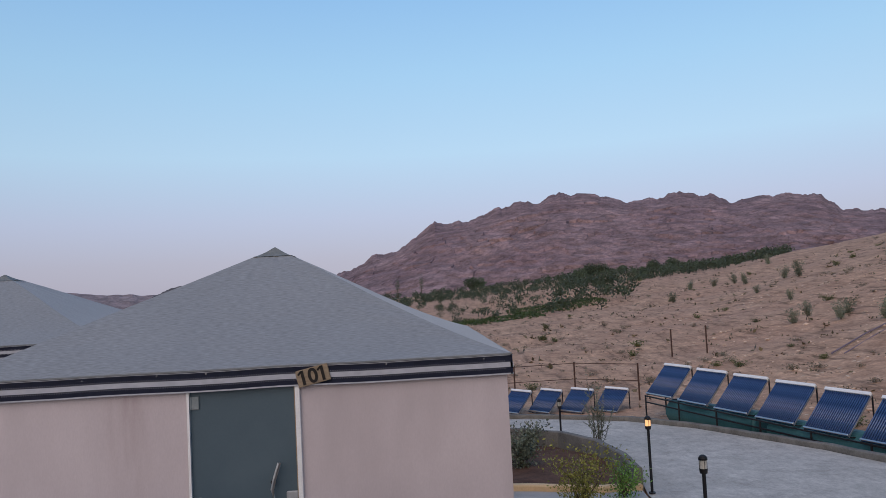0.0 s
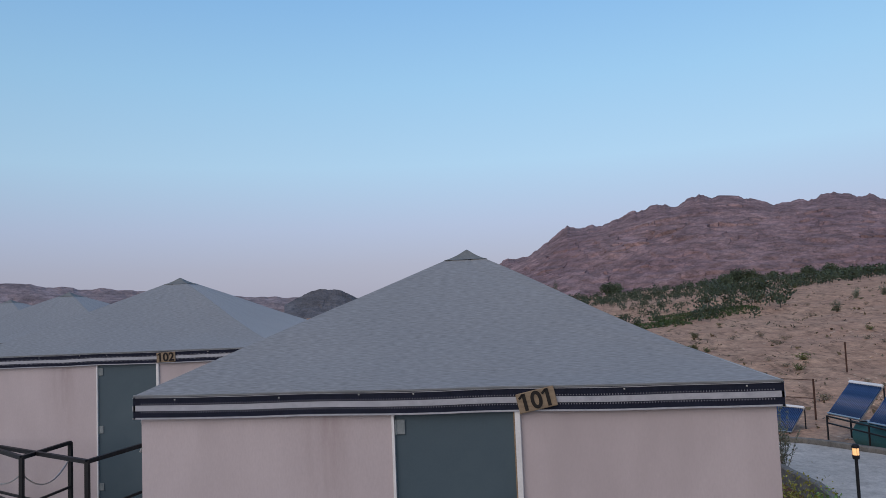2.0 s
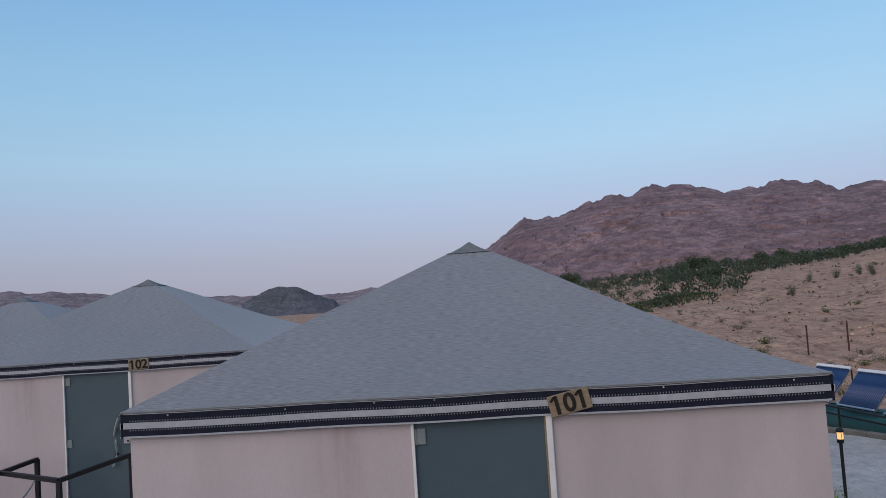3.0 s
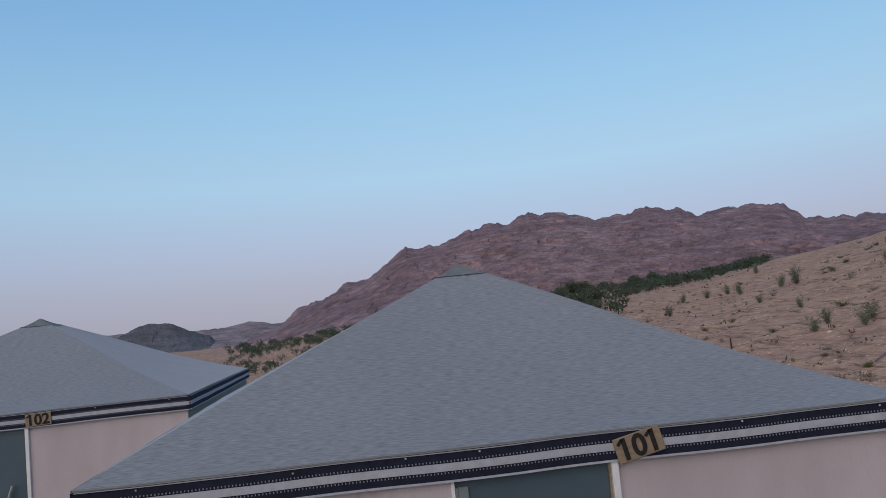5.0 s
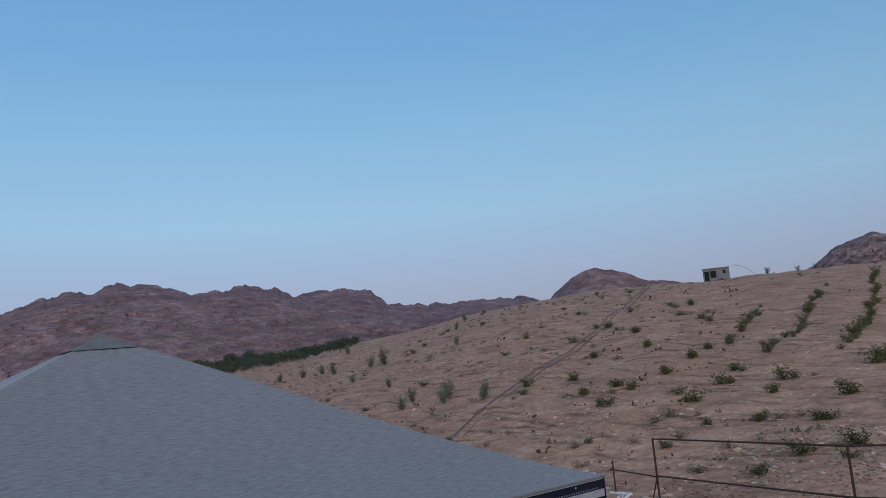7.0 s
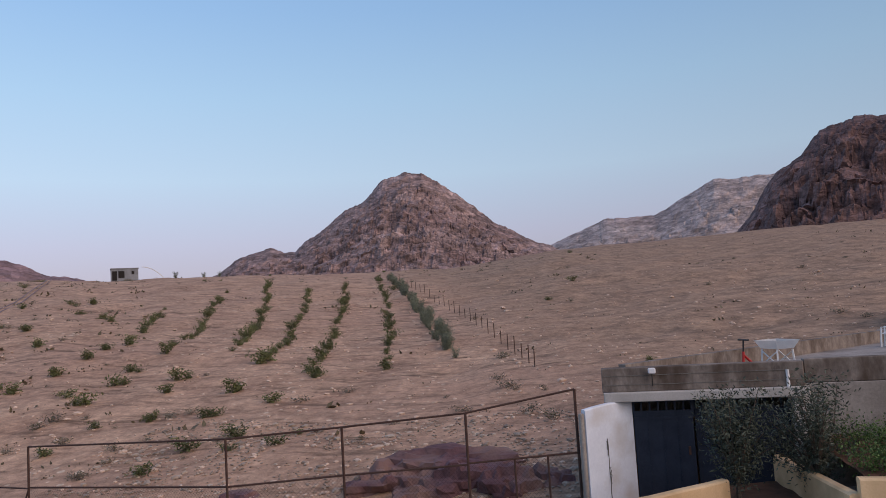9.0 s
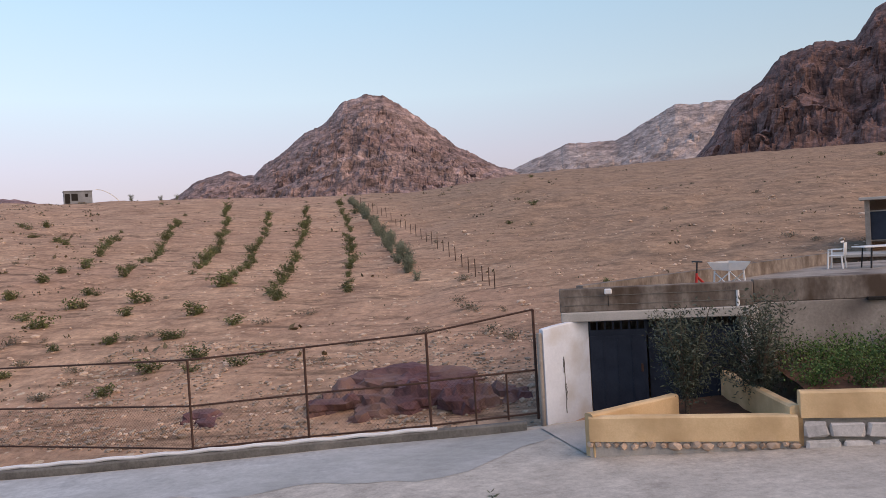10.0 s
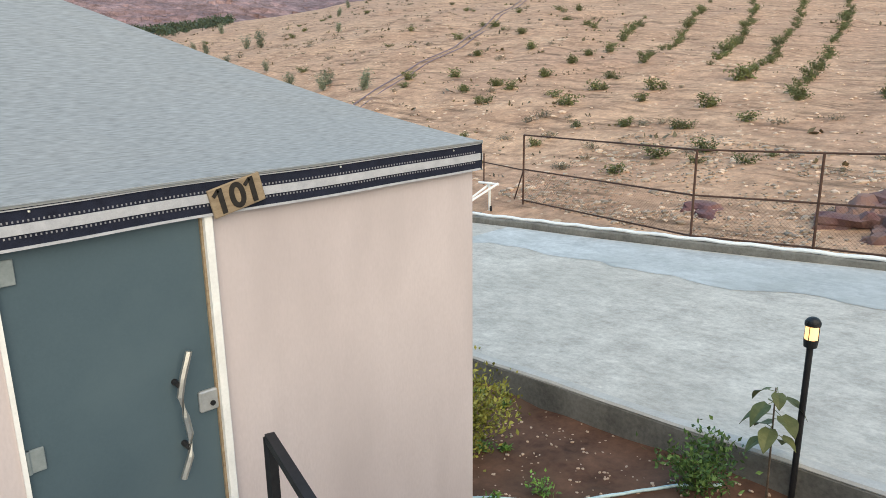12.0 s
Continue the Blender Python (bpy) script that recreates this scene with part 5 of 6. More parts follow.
# ---- on the roof terrace ----
def plastic_chair(m):
    t = thing("plastic_chair", "white moulded plastic armchair in the walled yard", "chair", m)
    for name, c, s, rx in (("seat", (0, 0, .43), (.46, .44, .03), 0), ("backrest", (0, .22, .66), (.42, .03, .46), -10)):
        bm = bmesh.new()
        if name == "backrest":
            for k in range(5):
                box(bm, ((k - 2) * .09, .22 + .0, .66), (.05, .025, .44), bevel=.008, m=Matrix.Rotation(radians(rx * .4), 4, "X"))
            box(bm, (0, .19, .89), (.44, .03, .06), bevel=.01)
        else:
            box(bm, c, s, bevel=.01)
        part(name, bm, PLASTIC_WHITE, t)
    for sx in (-1, 1):
        bm = bmesh.new()
        box(bm, (sx * .24, 0, .64), (.05, .42, .025), bevel=.008)
        part("armrest", bm, PLASTIC_WHITE, t)
        for sy in (-1, 1):
            bm = bmesh.new()
            beam(bm, (sx * .26, sy * .23, 0), (sx * .22, sy * .19, .64 if sy < 0 else .45), .04)
            part("leg", bm, PLASTIC_WHITE, t)
    return t


def table(m, w, d, h, label, top_mat, leg_mat, tray=False):
    t = thing("table", label, "table", m)
    bm = bmesh.new()
    if tray:
        vs = [bm.verts.new(v) for v in ((-w / 2, -d / 2, h), (w / 2, -d / 2, h), (w / 2, d / 2, h), (-w / 2, d / 2, h), (-w * .36, -d * .36, h - .22), (w * .36, -d * .36, h - .22), (w * .36, d * .36, h - .22), (-w * .36, d * .36, h - .22))]
        for k in range(4):
            bm.faces.new((vs[k], vs[(k + 1) % 4], vs[4 + (k + 1) % 4], vs[4 + k]))
        bm.faces.new(vs[4:])
        bmesh.ops.solidify(bm, geom=bm.faces[:], thickness=.02)
        h -= .22
    else:
        box(bm, (0, 0, h - .02), (w, d, .04), bevel=.01)
    part("tray" if tray else "tabletop", bm, top_mat, t)
    for sx in (-1, 1):
        for sy in (-1, 1):
            bm = bmesh.new()
            beam(bm, (sx * w * .36, sy * d * .36, 0), (sx * w * .33, sy * d * .33, h - .02), .04)
            part("leg", bm, leg_mat, t)
    if tray:
        for sy in (-1, 1):
            for s in (-1, 1):
                bm = bmesh.new()
                beam(bm, (-s * w * .34, sy * d * .34, .08), (s * w * .34, sy * d * .34, h - .06), .025)
                part("cross_brace", bm, leg_mat, t)
    return t


RT = .96  # terrace floor
plastic_chair(pose(26.3, -12.2, RT, 0, 0, 150))
table(pose(26.0, -13.6, RT, 0, 0, 100), 1.8, .8, .72, "folding table with a white top in the walled yard", PLASTIC_WHITE, BLACK)
table(pose(20.75, -7.66, RT, 0, 0, 25), .95, .7, .72, "white trough-topped stand with crossed legs", PLASTIC_WHITE, PLASTIC_WHITE, True)
t = thing("scooter", "small red and black kick scooter leaning on the parapet", "scooter", pose(20.15, -6.9, RT, 0, 0, -60))
bm = bmesh.new()
box(bm, (0, 0, .1), (.5, .12, .05), bevel=.015)
part("deck", bm, RED, t)
bm = bmesh.new()
rod(bm, (-.27, 0, .1), (-.20, 0, .8), .022)
part("stem", bm, BLACK, t)
bm = bmesh.new()
rod(bm, (-.245, 0, .42), (.05, 0, .16), .035)
rod(bm, (-.262, 0, .2), (-.232, 0, .5), .034)
part("fork", bm, RED, t)
bm = bmesh.new()
rod(bm, (-.2, -.2, .8), (-.2, .2, .8), .02)
part("handlebar", bm, BLACK, t)
for x in (-.3, .28):
    bm = bmesh.new()
    rod(bm, (x, -.025, .09), (x, .025, .09), .09, 14)
    part("wheel", bm, BLACK, t)
t = thing("water_drum", "dull brown upright drum at the roof's edge", "drum", pose(31.6, -17.2, 1.06))
bm = bmesh.new()
rod(bm, (0, 0, 0), (0, 0, 1.0), .75, 20)
part("body", bm, CONCRETE, t)
shed = thing("roof_room", "grey roof room with a dark open front and blue door", "shed", pose(34.7, -18.25, .86, 0, 0, -20))
for name, c, s, mat in (("side_wall", (0, 1.9, 1.2), (3.2, .2, 2.4), CONCRETE), ("roof", (-.1, -.9, 2.46), (3.8, 6.2, .12), CONCRETE_PALE), ("back_wall", (1.5, -.9, 1.2), (.2, 5.6, 2.4), CONCRETE),
                        ("blue_door", (-1.4, 1.25, 1.3), (.06, 1.15, 1.2), SHUTTER), ("door_surround", (-1.37, 1.25, 1.3), (.04, 1.25, 1.3), CONCRETE_PALE), ("ledge", (-2.6, .3, .16), (2.4, 6.6, .12), CONCRETE_PALE), ("low_wall", (-3.2, .3, -.2), (.2, 6.4, .62), CONCRETE)):
    bm = bmesh.new()
    box(bm, c, s, bevel=.012)
    part(name, bm, mat, shed)
# camera, pipe and pole on the front
t = thing("wall_lamp", "small white floodlight on the parapet", "lamp", pose(16.2, -4.2, 1.42))
bm = bmesh.new()
box(bm, (-.06, 0, 0), (.1, .16, .12), bevel=.02)
part("housing", bm, PLASTIC_WHITE, t)
bm = bmesh.new()
rod(bm, (-.02, 0, -.06), (.02, 0, -.34), .008)
part("cable", bm, BLACK, t)
bm = bmesh.new()
rod(bm, (16.26, -6.95, .75), (16.26, -6.95, 1.32), .035)
whole("downpipe", bm, PLASTIC_WHITE, "short white pipe fixed to the parapet", "pipe")
bm = bmesh.new()
rod(bm, (15.3, -11.5, -.15), (16.25, -10.55, 1.15), .022)
whole("pole", bm, WOOD, "pale wooden pole leaning on the concrete wall", "pole")
bm = bmesh.new()
box(bm, (16.28, -10.3, 1.02), (.1, 1.5, .07), bevel=.01)
whole("window_slot", bm, INK, "dark slot window in the concrete wall", "window", kind="structure")


# ---- hut on the crest ----
t = thing("hut", "small grey block hut on the hill crest", "hut")
c = Vector((106.5, 72.5, 0))
hz = land(c.x, c.y) - .2
R = Matrix.Translation((c.x, c.y, hz)) @ Matrix.Rotation(radians(-52), 4, "Z")
for name, cc, s, mat in (("wall", (0, 0, .95), (4.0, 2.6, 1.9), HUT_WALL), ("roof", (0, 0, 1.96), (4.15, 2.8, .12), HUT_WALL), ("door", (-1.5, -1.31, .8), (.7, .04, 1.5), INK), ("open_front", (-.5, -1.31, 1.0), (.9, .04, 1.1), INK),
                         ("window", (1.2, -1.31, 1.25), (.4, .04, .5), INK)):
    bm = bmesh.new()
    box(bm, cc, s, m=R)
    part(name, bm, mat, t)
bm = bmesh.new()
curve_pts = []
for k in range(11):
    f = k / 10
    curve_pts.append(R @ Vector((2.6 + 3.6 * f, -.4, 2.2 * (1 - f * f))))
tube(bm, curve_pts, .06, 5)
part("bent_rail", bm, STEEL, t)


# ---- plants ----
def bush_mesh(name, seed, height, spread, leaves, length, width, mat, stems=4, droop=.3, bark=BARK):
    rnd = random.Random(seed)
    bm = bmesh.new()
    tips = []
    for k in range(stems):
        a = rnd.uniform(0, 6.28)
        r = spread * rnd.uniform(.2, .9)
        p = Vector((0, 0, 0))
        end = Vector((math.cos(a) * r, math.sin(a) * r, height * rnd.uniform(.6, 1.0)))
        seg = 4
        last = p
        for s in range(1, seg + 1):
            f = s / seg
            q = end * f + Vector((rnd.uniform(-.1, .1), rnd.uniform(-.1, .1), 0)) * spread - Vector((0, 0, droop * height * f * f * .3))
            rod(bm, last, q, .018 * height * (1.2 - f), 4, .018 * height * (1.05 - f))
            tips.append((q, (q - last).normalized(), f))
            last = q
    for f in bm.faces:
        f.material_index = 0
    for k in range(leaves):
        q, d, f = tips[rnd.randrange(len(tips))]
        off = Vector((rnd.gauss(0, 1), rnd.gauss(0, 1), rnd.gauss(0, .8))) * spread * .22
        p = q + off
        p.z = max(.02, p.z)
        dd = Vector((rnd.gauss(0, 1), rnd.gauss(0, 1), rnd.gauss(.25, .8))) + d * .8
        leaf(bm, p, dd, length * rnd.uniform(.6, 1.3), width * rnd.uniform(.6, 1.3), rnd, 1)
    return mesh(name, bm, [bark, mat])


def place(me, name, label, category, x, y, z, s, rz, group="", flat=1.0):
    ob = new(name, me)
    ob.matrix_world = Matrix.Translation((x, y, z)) @ Matrix.Rotation(rz, 4, "Z") @ Matrix.Diagonal((s, s, s * flat, 1))
    return tagged(ob, label, category, group)


def land_fine(x, y):
    """The ground sheet's height with its unevenness."""
    r, a = math.hypot(x + .9, y + 3.5), math.degrees(math.atan2(x + .9, y + 3.5))
    z = land(x, y)
    if r > 17 and -20 < a < 125:
        k = min(1, max(0, (r - float(np.interp(a, NEAR_AZ, NEAR_R)) - .5) / 6))
        z += k * (.22 * noise.noise((x * .12, y * .12, 0)) + .16 * noise.noise((x * .45, y * .45, 3))) * min(1.6, r / 40)
        z += k * min(1.0, r / 120) * .9 * noise.noise((x * .03, y * .03, 8))
    return z


rnd = random.Random(44)
CROP = leaf_material("crop_green", (.035, .062, .022), (.085, .135, .045))
VINES = [bush_mesh("vine", 100 + k, .75, .62, 300, .13, .085, VINE, 7) for k in range(5)]
SCRUBS = [bush_mesh("scrub", 200 + k, .5, .55, 150, .14, .05, SCRUB, 7) for k in range(4)]
OLIVES = [bush_mesh("young_olive", 300 + k, 1.5, .62, 800, .16, .06, OLIVE, 8, 0) for k in range(4)]
# vine rows climbing the slope, each bending through four places from its near end to the crest
ROWS = (((33.6, 7.1), (44.4, 10.0), (68, 17.4), (93, 26.0)), ((31.5, 10.0), (41, 12.7), (60, 18.6), (78, 24.8)), ((34.8, 14.0), (41.3, 15.6), (55, 20.3), (72, 26.6)),
        ((37, 17.1), (44.5, 19.4), (58.8, 25.2), (84, 37)), ((37, 21), (44.2, 23.2), (57.2, 29.3), (70, 35)), ((39.8, 25.2), (45.6, 27.9), (52.5, 31.2), (57, 33.6)))
for row in ROWS:
    reach = [0.0]
    for p, q in zip(row, row[1:]):
        reach.append(reach[-1] + math.dist(p, q))
    s = 0.0
    while s < reach[-1]:
        x, y = (float(np.interp(s, reach, [p[j] for p in row])) + rnd.uniform(-.22, .22) for j in (0, 1))
        f = s / reach[-1]
        if rnd.random() > .12 + .25 * max(0.0, f - .6):
            size = rnd.uniform(.42, .85) * (1.3 if s < 1.2 else 1.0)
            place(rnd.choice(VINES), "grape_vine", "low green grape vine in a hillside row", "vine", x, y, land_fine(x, y) - .05, size, rnd.uniform(0, 6), "vine rows", rnd.uniform(.75, 1.05))
        s += rnd.uniform(.85, 1.6) * (1 + .45 * f)
# young vines standing singly below the rows
SINGLES = ((27.3, 18.5), (30.7, 19.5), (29.2, 15.9), (31.7, 16.9), (25.3, 14.1), (25.5, 11.9), (29.2, 12.6), (29.1, 23.8), (26.5, 23.0), (27.7, 25.7), (31.0, 29.8), (29.6, 25.0), (32.1, 23.9), (38.9, 30.7),
           (35.7, 24.8), (38.2, 25.5), (33.4, 20.6), (48.8, 33.0), (47.5, 42.2), (36.6, 33.4), (29.4, 32.3), (44, 36), (53, 39), (60, 43), (41, 40), (56, 47))
for x, y in SINGLES:
    for k in range(2):
        place(rnd.choice(VINES), "grape_vine", "young vine standing alone below the rows", "vine", x + rnd.uniform(-.3, .3) * k, y + rnd.uniform(-.4, .4) * k, land_fine(x, y) - .05, rnd.uniform(.6, .95) * (1 - .3 * k), rnd.uniform(0, 6), "vine rows", .85)
# grey hedge beside the boundary posts
for k in range(52):
    f = (k / 51) ** 1.25
    x, y = 36 + 50 * f + rnd.uniform(-.3, .3), 4.4 + 17.8 * f + rnd.uniform(-.3, .3) - math.sin(f * math.pi) * .4
    if k in (1, 2, 3):
        continue
    place(rnd.choice(OLIVES), "hedge_shrub", "grey-green hedge shrub beside the boundary track", "shrub", x, y, land_fine(x, y) - .05, rnd.uniform(.35, .7), rnd.uniform(0, 6), "boundary hedge")
for k in range(26):
    f = (k / 25) ** 1.2
    x, y = 31.4 + 50 * f, -.1 + 19.8 * f - math.sin(f * math.pi) * 1.0
    bm = bmesh.new()
    z = land_fine(x, y)
    rod(bm, (x, y, z - .2), (x + rnd.uniform(-.08, .08), y, z + rnd.uniform(.65, .9)), .024, 5)
    whole("fence_stake", bm, RUST, "thin rusty stake of the boundary fence", "stake", "boundary stakes")
# lone young olives on the lower slope
for x, y, s in ((27.2, 42.2, 1.0), (28.2, 39.2, 1.0), (27.1, 33.8, 1.15), (25.6, 41, .9), (30.6, 51, .8), (41.2, 73.1, 1.3), (41, 85.5, 1.2), (39.3, 87.7, 1.2), (36.9, 89.5, 1.2), (52.4, 100, 1.5), (31.1, 79.4, 1.2),
                (41.2, 69.9, 1.6), (40.2, 80.4, 1.3), (33, 62, .8), (47, 64, 1.0), (27.1, 38.1, 1.0), (60, 82, 1.1), (72, 96, 1.3), (101, 60, .9), (104, 57, .8), (96, 50, .7)):
    place(rnd.choice(OLIVES), "young_olive", "young olive tree standing alone on the slope", "tree", x, y, land_fine(x, y) - .05, s * .68, rnd.uniform(0, 6), "slope olives")
for k in range(420):
    a, r = rnd.uniform(8, 56) if rnd.random() < .72 else rnd.uniform(56, 112), 24 + 110 * rnd.random() ** 1.2
    if 56 < a < 86 and rnd.random() < .5 and r < 90:
        r = rnd.uniform(24, 32)
    x, y = -.9 + r * math.sin(radians(a)), -3.5 + r * math.cos(radians(a))
    if r < np.interp(a, NEAR_AZ, NEAR_R) + 1.5:
        continue
    if a > 88 and rnd.random() < .6:
        continue
    place(rnd.choice(SCRUBS if rnd.random() < .75 else VINES), "scrub_bush", "low dry scrub bush on the slope", "bush", x, y, land_fine(x, y) - .04, rnd.uniform(.35, .95), rnd.uniform(0, 6), "slope scrub", .7)
# dry tufts, too many to count
heap = Heap()
for k in range(4200):
    a, r = rnd.uniform(6, 112), 23 + 105 * rnd.random() ** .8
    if r < np.interp(a, NEAR_AZ, NEAR_R) + 2.5 or (a > 56 and rnd.random() < .6):
        continue
    x, y = -.9 + r * math.sin(radians(a)), -3.5 + r * math.cos(radians(a))
    z, size = land_fine(x, y), rnd.uniform(.07, .17) * (2.4 if rnd.random() < .12 else 1) * (1.35 if a < 56 else 1)
    for j in range(7):
        heap.blade((x + rnd.gauss(0, size * .55), y + rnd.gauss(0, size * .9), z - .02), size * rnd.uniform(.5, 1.0), size * .45, rnd)
heap.done("dry_tufts", TUFT, "low dry brown tufts scattered over the slope", "scrub")
# green crops at the foot of the slope
heap = Heap()
for x0, x1, y0, y1 in ((3, 17, 82, 92), (14, 27, 88, 103)):
    for k in range(3200):
        f, g = rnd.random(), round(rnd.random() * 9) / 9
        x, y = x0 + (x1 - x0) * f, y0 + (y1 - y0) * (.25 * f + .75 * g) + rnd.gauss(0, .2)
        heap.blade((x, y, land_fine(x, y) + rnd.uniform(-.02, .12)), rnd.uniform(.2, .42), rnd.uniform(.12, .24), rnd)
heap.done("crop_field", CROP, "small field of low green crops in rows", "field")
# far orchard, too many trees to count
def tree_crown(bm, c, r, h, rnd, n):
    for k in range(n):
        d = Vector((rnd.gauss(0, 1), rnd.gauss(0, 1), rnd.gauss(0, .8)))
        d = d.normalized() * rnd.random() ** .4
        p = Vector(c) + Vector((d.x * r, d.y * r, h * .6 + d.z * h * .42))
        leaf(bm, p, (rnd.gauss(0, 1), rnd.gauss(0, 1), rnd.gauss(0, 1)), r * rnd.uniform(.15, .27), r * rnd.uniform(.12, .2), rnd, 0)
heap = Heap()
for k in range(1050):
    a = rnd.uniform(-12, 28)
    r = rnd.uniform(92, 235) if a < 18 else rnd.uniform(135, 215)
    if a < 9 and r < 150 and rnd.random() < .4:
        continue
    x, y = -.9 + r * math.sin(radians(a)), -3.5 + r * math.cos(radians(a))
    h = rnd.uniform(.7, 1.6) * (1.5 if r > 165 or a > 12 else 1.0)
    z = land_fine(x, y) - .1
    heap.stem((x, y, z), h * .7, .07)
    for j in range(66):
        d = Vector((rnd.gauss(0, 1), rnd.gauss(0, 1), rnd.gauss(0, .8))).normalized() * rnd.random() ** .4
        heap.blade((x + d.x * h * .62, y + d.y * h * .62, z + h * .58 + d.z * h * .42), h * rnd.uniform(.14, .24), h * rnd.uniform(.11, .18), rnd)
heap.done("orchard", ORCHARD, "dark green orchard at the foot of the slope", "orchard")
for x, y, h in ((40, 168, 3.3), (43, 170, 3.8), (46, 171, 3.5), (58, 170, 3.0), (62, 168, 3.1), (18, 214, 4.6), (20.5, 215, 4.2), (-3.5, 215, 6.6), (3.5, 222, 6.8)):
    t = thing("orchard_tree", "round dark orchard tree above the others", "tree", pose(x, y, land_fine(x, y) - .1), "tall orchard trees")
    bm = bmesh.new()
    rod(bm, (0, 0, 0), (0, 0, h * .5), .16, 6, .08)
    part("trunk", bm, BARK, t)
    bm = bmesh.new()
    tree_crown(bm, (0, 0, 0), h * (.11 if h > 6.5 else .5), h, rnd, 700)
    part("crown", bm, ORCHARD, t)
hose_pts = []
for x, y in ((21.2, 28.8), (24, 30.6), (26.8, 32.3), (30, 33.9), (33.2, 35.5), (37.9, 37.2), (42, 39.7), (46, 42.4), (50, 45.2), (54.1, 48.2), (61, 52.2), (70, 58), (82.6, 67.2), (90, 73)):
    p = Vector((x, y, land_fine(x, y) + .12))
    hose_pts.append(p)
for d in (0, .4):
    bm = bmesh.new()
    tube(bm, [p + Vector((d, -d, 0)) for p in hose_pts], .04, 5)
    whole("slope_pipe", bm, PIPE_PURPLE, "faded mauve water pipe laid up the slope", "pipe", "slope pipes")

# ---- stones on the slope ----
heap = Heap()
for k in range(2600):
    a, r = rnd.uniform(24, 112), 20 + 60 * rnd.random() ** 1.5
    if r < np.interp(a, NEAR_AZ, NEAR_R) + 1.0:
        continue
    x, y = -.9 + r * math.sin(radians(a)), -3.5 + r * math.cos(radians(a))
    heap.stone((x, y, land_fine(x, y) + .01), rnd.uniform(.03, .10) * (2.0 if rnd.random() < .05 else 1), rnd, .55)
heap.done("slope_stones", STONE, "loose pale stones scattered over the slope", "stones")

# ---- rubble bank behind the fence ----
heap = Heap()
for k in range(6500):
    y = rnd.uniform(-3.5, 13)
    x0 = float(np.interp(y, (-2.5, 5, 11, 14), (15.7, 15.2, 16.2, 16.8)))
    x = x0 + rnd.random() ** 1.4 * 9
    if noise.noise((x * .7, y * .55, 4)) + rnd.uniform(-.35, .35) < -.05:
        continue
    heap.stone((x, y, land_fine(x, y) + .015), rnd.uniform(.018, .062) * (2.3 if rnd.random() < .07 else 1), rnd, .6)
heap.done("rubble", RUBBLE, "pale broken stones strewn over the bank", "rubble")
for cx, cy, cz, sx, sy, sz, seed in ((18.4, 2.8, -1.62, 1.1, .8, .6, 1), (17.8, 1.7, -1.75, .9, .9, .62, 2), (18.2, .5, -1.6, 1.1, .9, .68, 3), (17.8, -.7, -1.65, .9, .8, .82, 4), (18.3, -1.9, -1.7, 1.1, .8, .6, 5), (17.6, 6.3, -1.75, .8, .7, .34, 6),
                                     (19.3, 1.2, -1.25, 1.3, 1.9, .55, 7), (17.3, 1.5, -1.75, .6, .8, .45, 8)):
    bm = bmesh.new()
    res = bmesh.ops.create_icosphere(bm, subdivisions=4, radius=1)
    for v in bm.verts:
        n1 = noise.fractal(v.co * 1.3 + Vector((seed * 7, 0, 0)), 1.0, 2.1, 5)
        n2 = noise.cell(v.co * 2.2 + Vector((seed, 3, 0)))
        p = v.co * (1 + .42 * n1 + .14 * n2)
        p.z = round(p.z * 3.0) / 3.0 * .5 + p.z * .5
        v.co = Vector((cx + p.x * sx, cy + p.y * sy, cz + p.z * sz))
    whole("maroon_boulder", bm, MAROON_ROCK, "maroon sandstone outcrop dug out of the bank", "boulder", "maroon outcrops")

# ---- garden plants and house plants ----
def twig_olive(label, m, height, seed, stems, leaves):
    """A young olive with upright shoots set with narrow leaves."""
    t = thing("olive_sapling", label, "tree", m)
    r2 = random.Random(seed)
    bw, bl = bmesh.new(), bmesh.new()
    for k in range(stems):
        a, lean = (1.9 + math.pi * (k % 2) + r2.gauss(0, .7), r2.uniform(.08, .6)) if k else (1.9, .2)
        h = height * (1.0 if k == 0 else r2.uniform(.42, .82)) * (1.1 - lean * .5)
        last = Vector((0, 0, height * .12 * r2.random()))
        pts = []
        for s in range(1, 9):
            f = s / 8
            q = Vector((math.cos(a) * lean * h * f ** .8, math.sin(a) * lean * h * f ** .8, h * f)) + Vector((r2.uniform(-.02, .02), r2.uniform(-.02, .02), 0))
            rod(bw, last, q, .012 * (1.15 - f), 4, .012 * (1.03 - f))
            pts.append((last, q, f))
            last = q
        for j in range(leaves):
            p, q, f = pts[min(7, int(8 * r2.random() ** .8))]
            o = p.lerp(q, r2.random()) + Vector((r2.gauss(0, .016), r2.gauss(0, .016), 0))
            d = (q - p).normalized() * .9 + Vector((r2.gauss(0, .7), r2.gauss(0, .7), r2.gauss(0, .4)))
            leaf(bl, o, d, r2.uniform(.05, .08), r2.uniform(.015, .024), r2)
        if r2.random() < .8:
            for j in range(3):
                p, q, f = pts[r2.randrange(2, 7)]
                e = q + Vector((r2.uniform(-.25, .25), r2.uniform(-.25, .25), r2.uniform(.08, .3)))
                rod(bw, q, e, .006, 4, .002)
                for i in range(26):
                    o = q.lerp(e, r2.random())
                    leaf(bl, o, (e - q).normalized() + Vector((r2.gauss(0, .6), r2.gauss(0, .6), r2.gauss(0, .4))), r2.uniform(.05, .08), r2.uniform(.014, .022), r2)
    part("trunk", bw, BARK, t)
    part("foliage", bl, OLIVE, t, "narrow grey-green leaves")
    return t


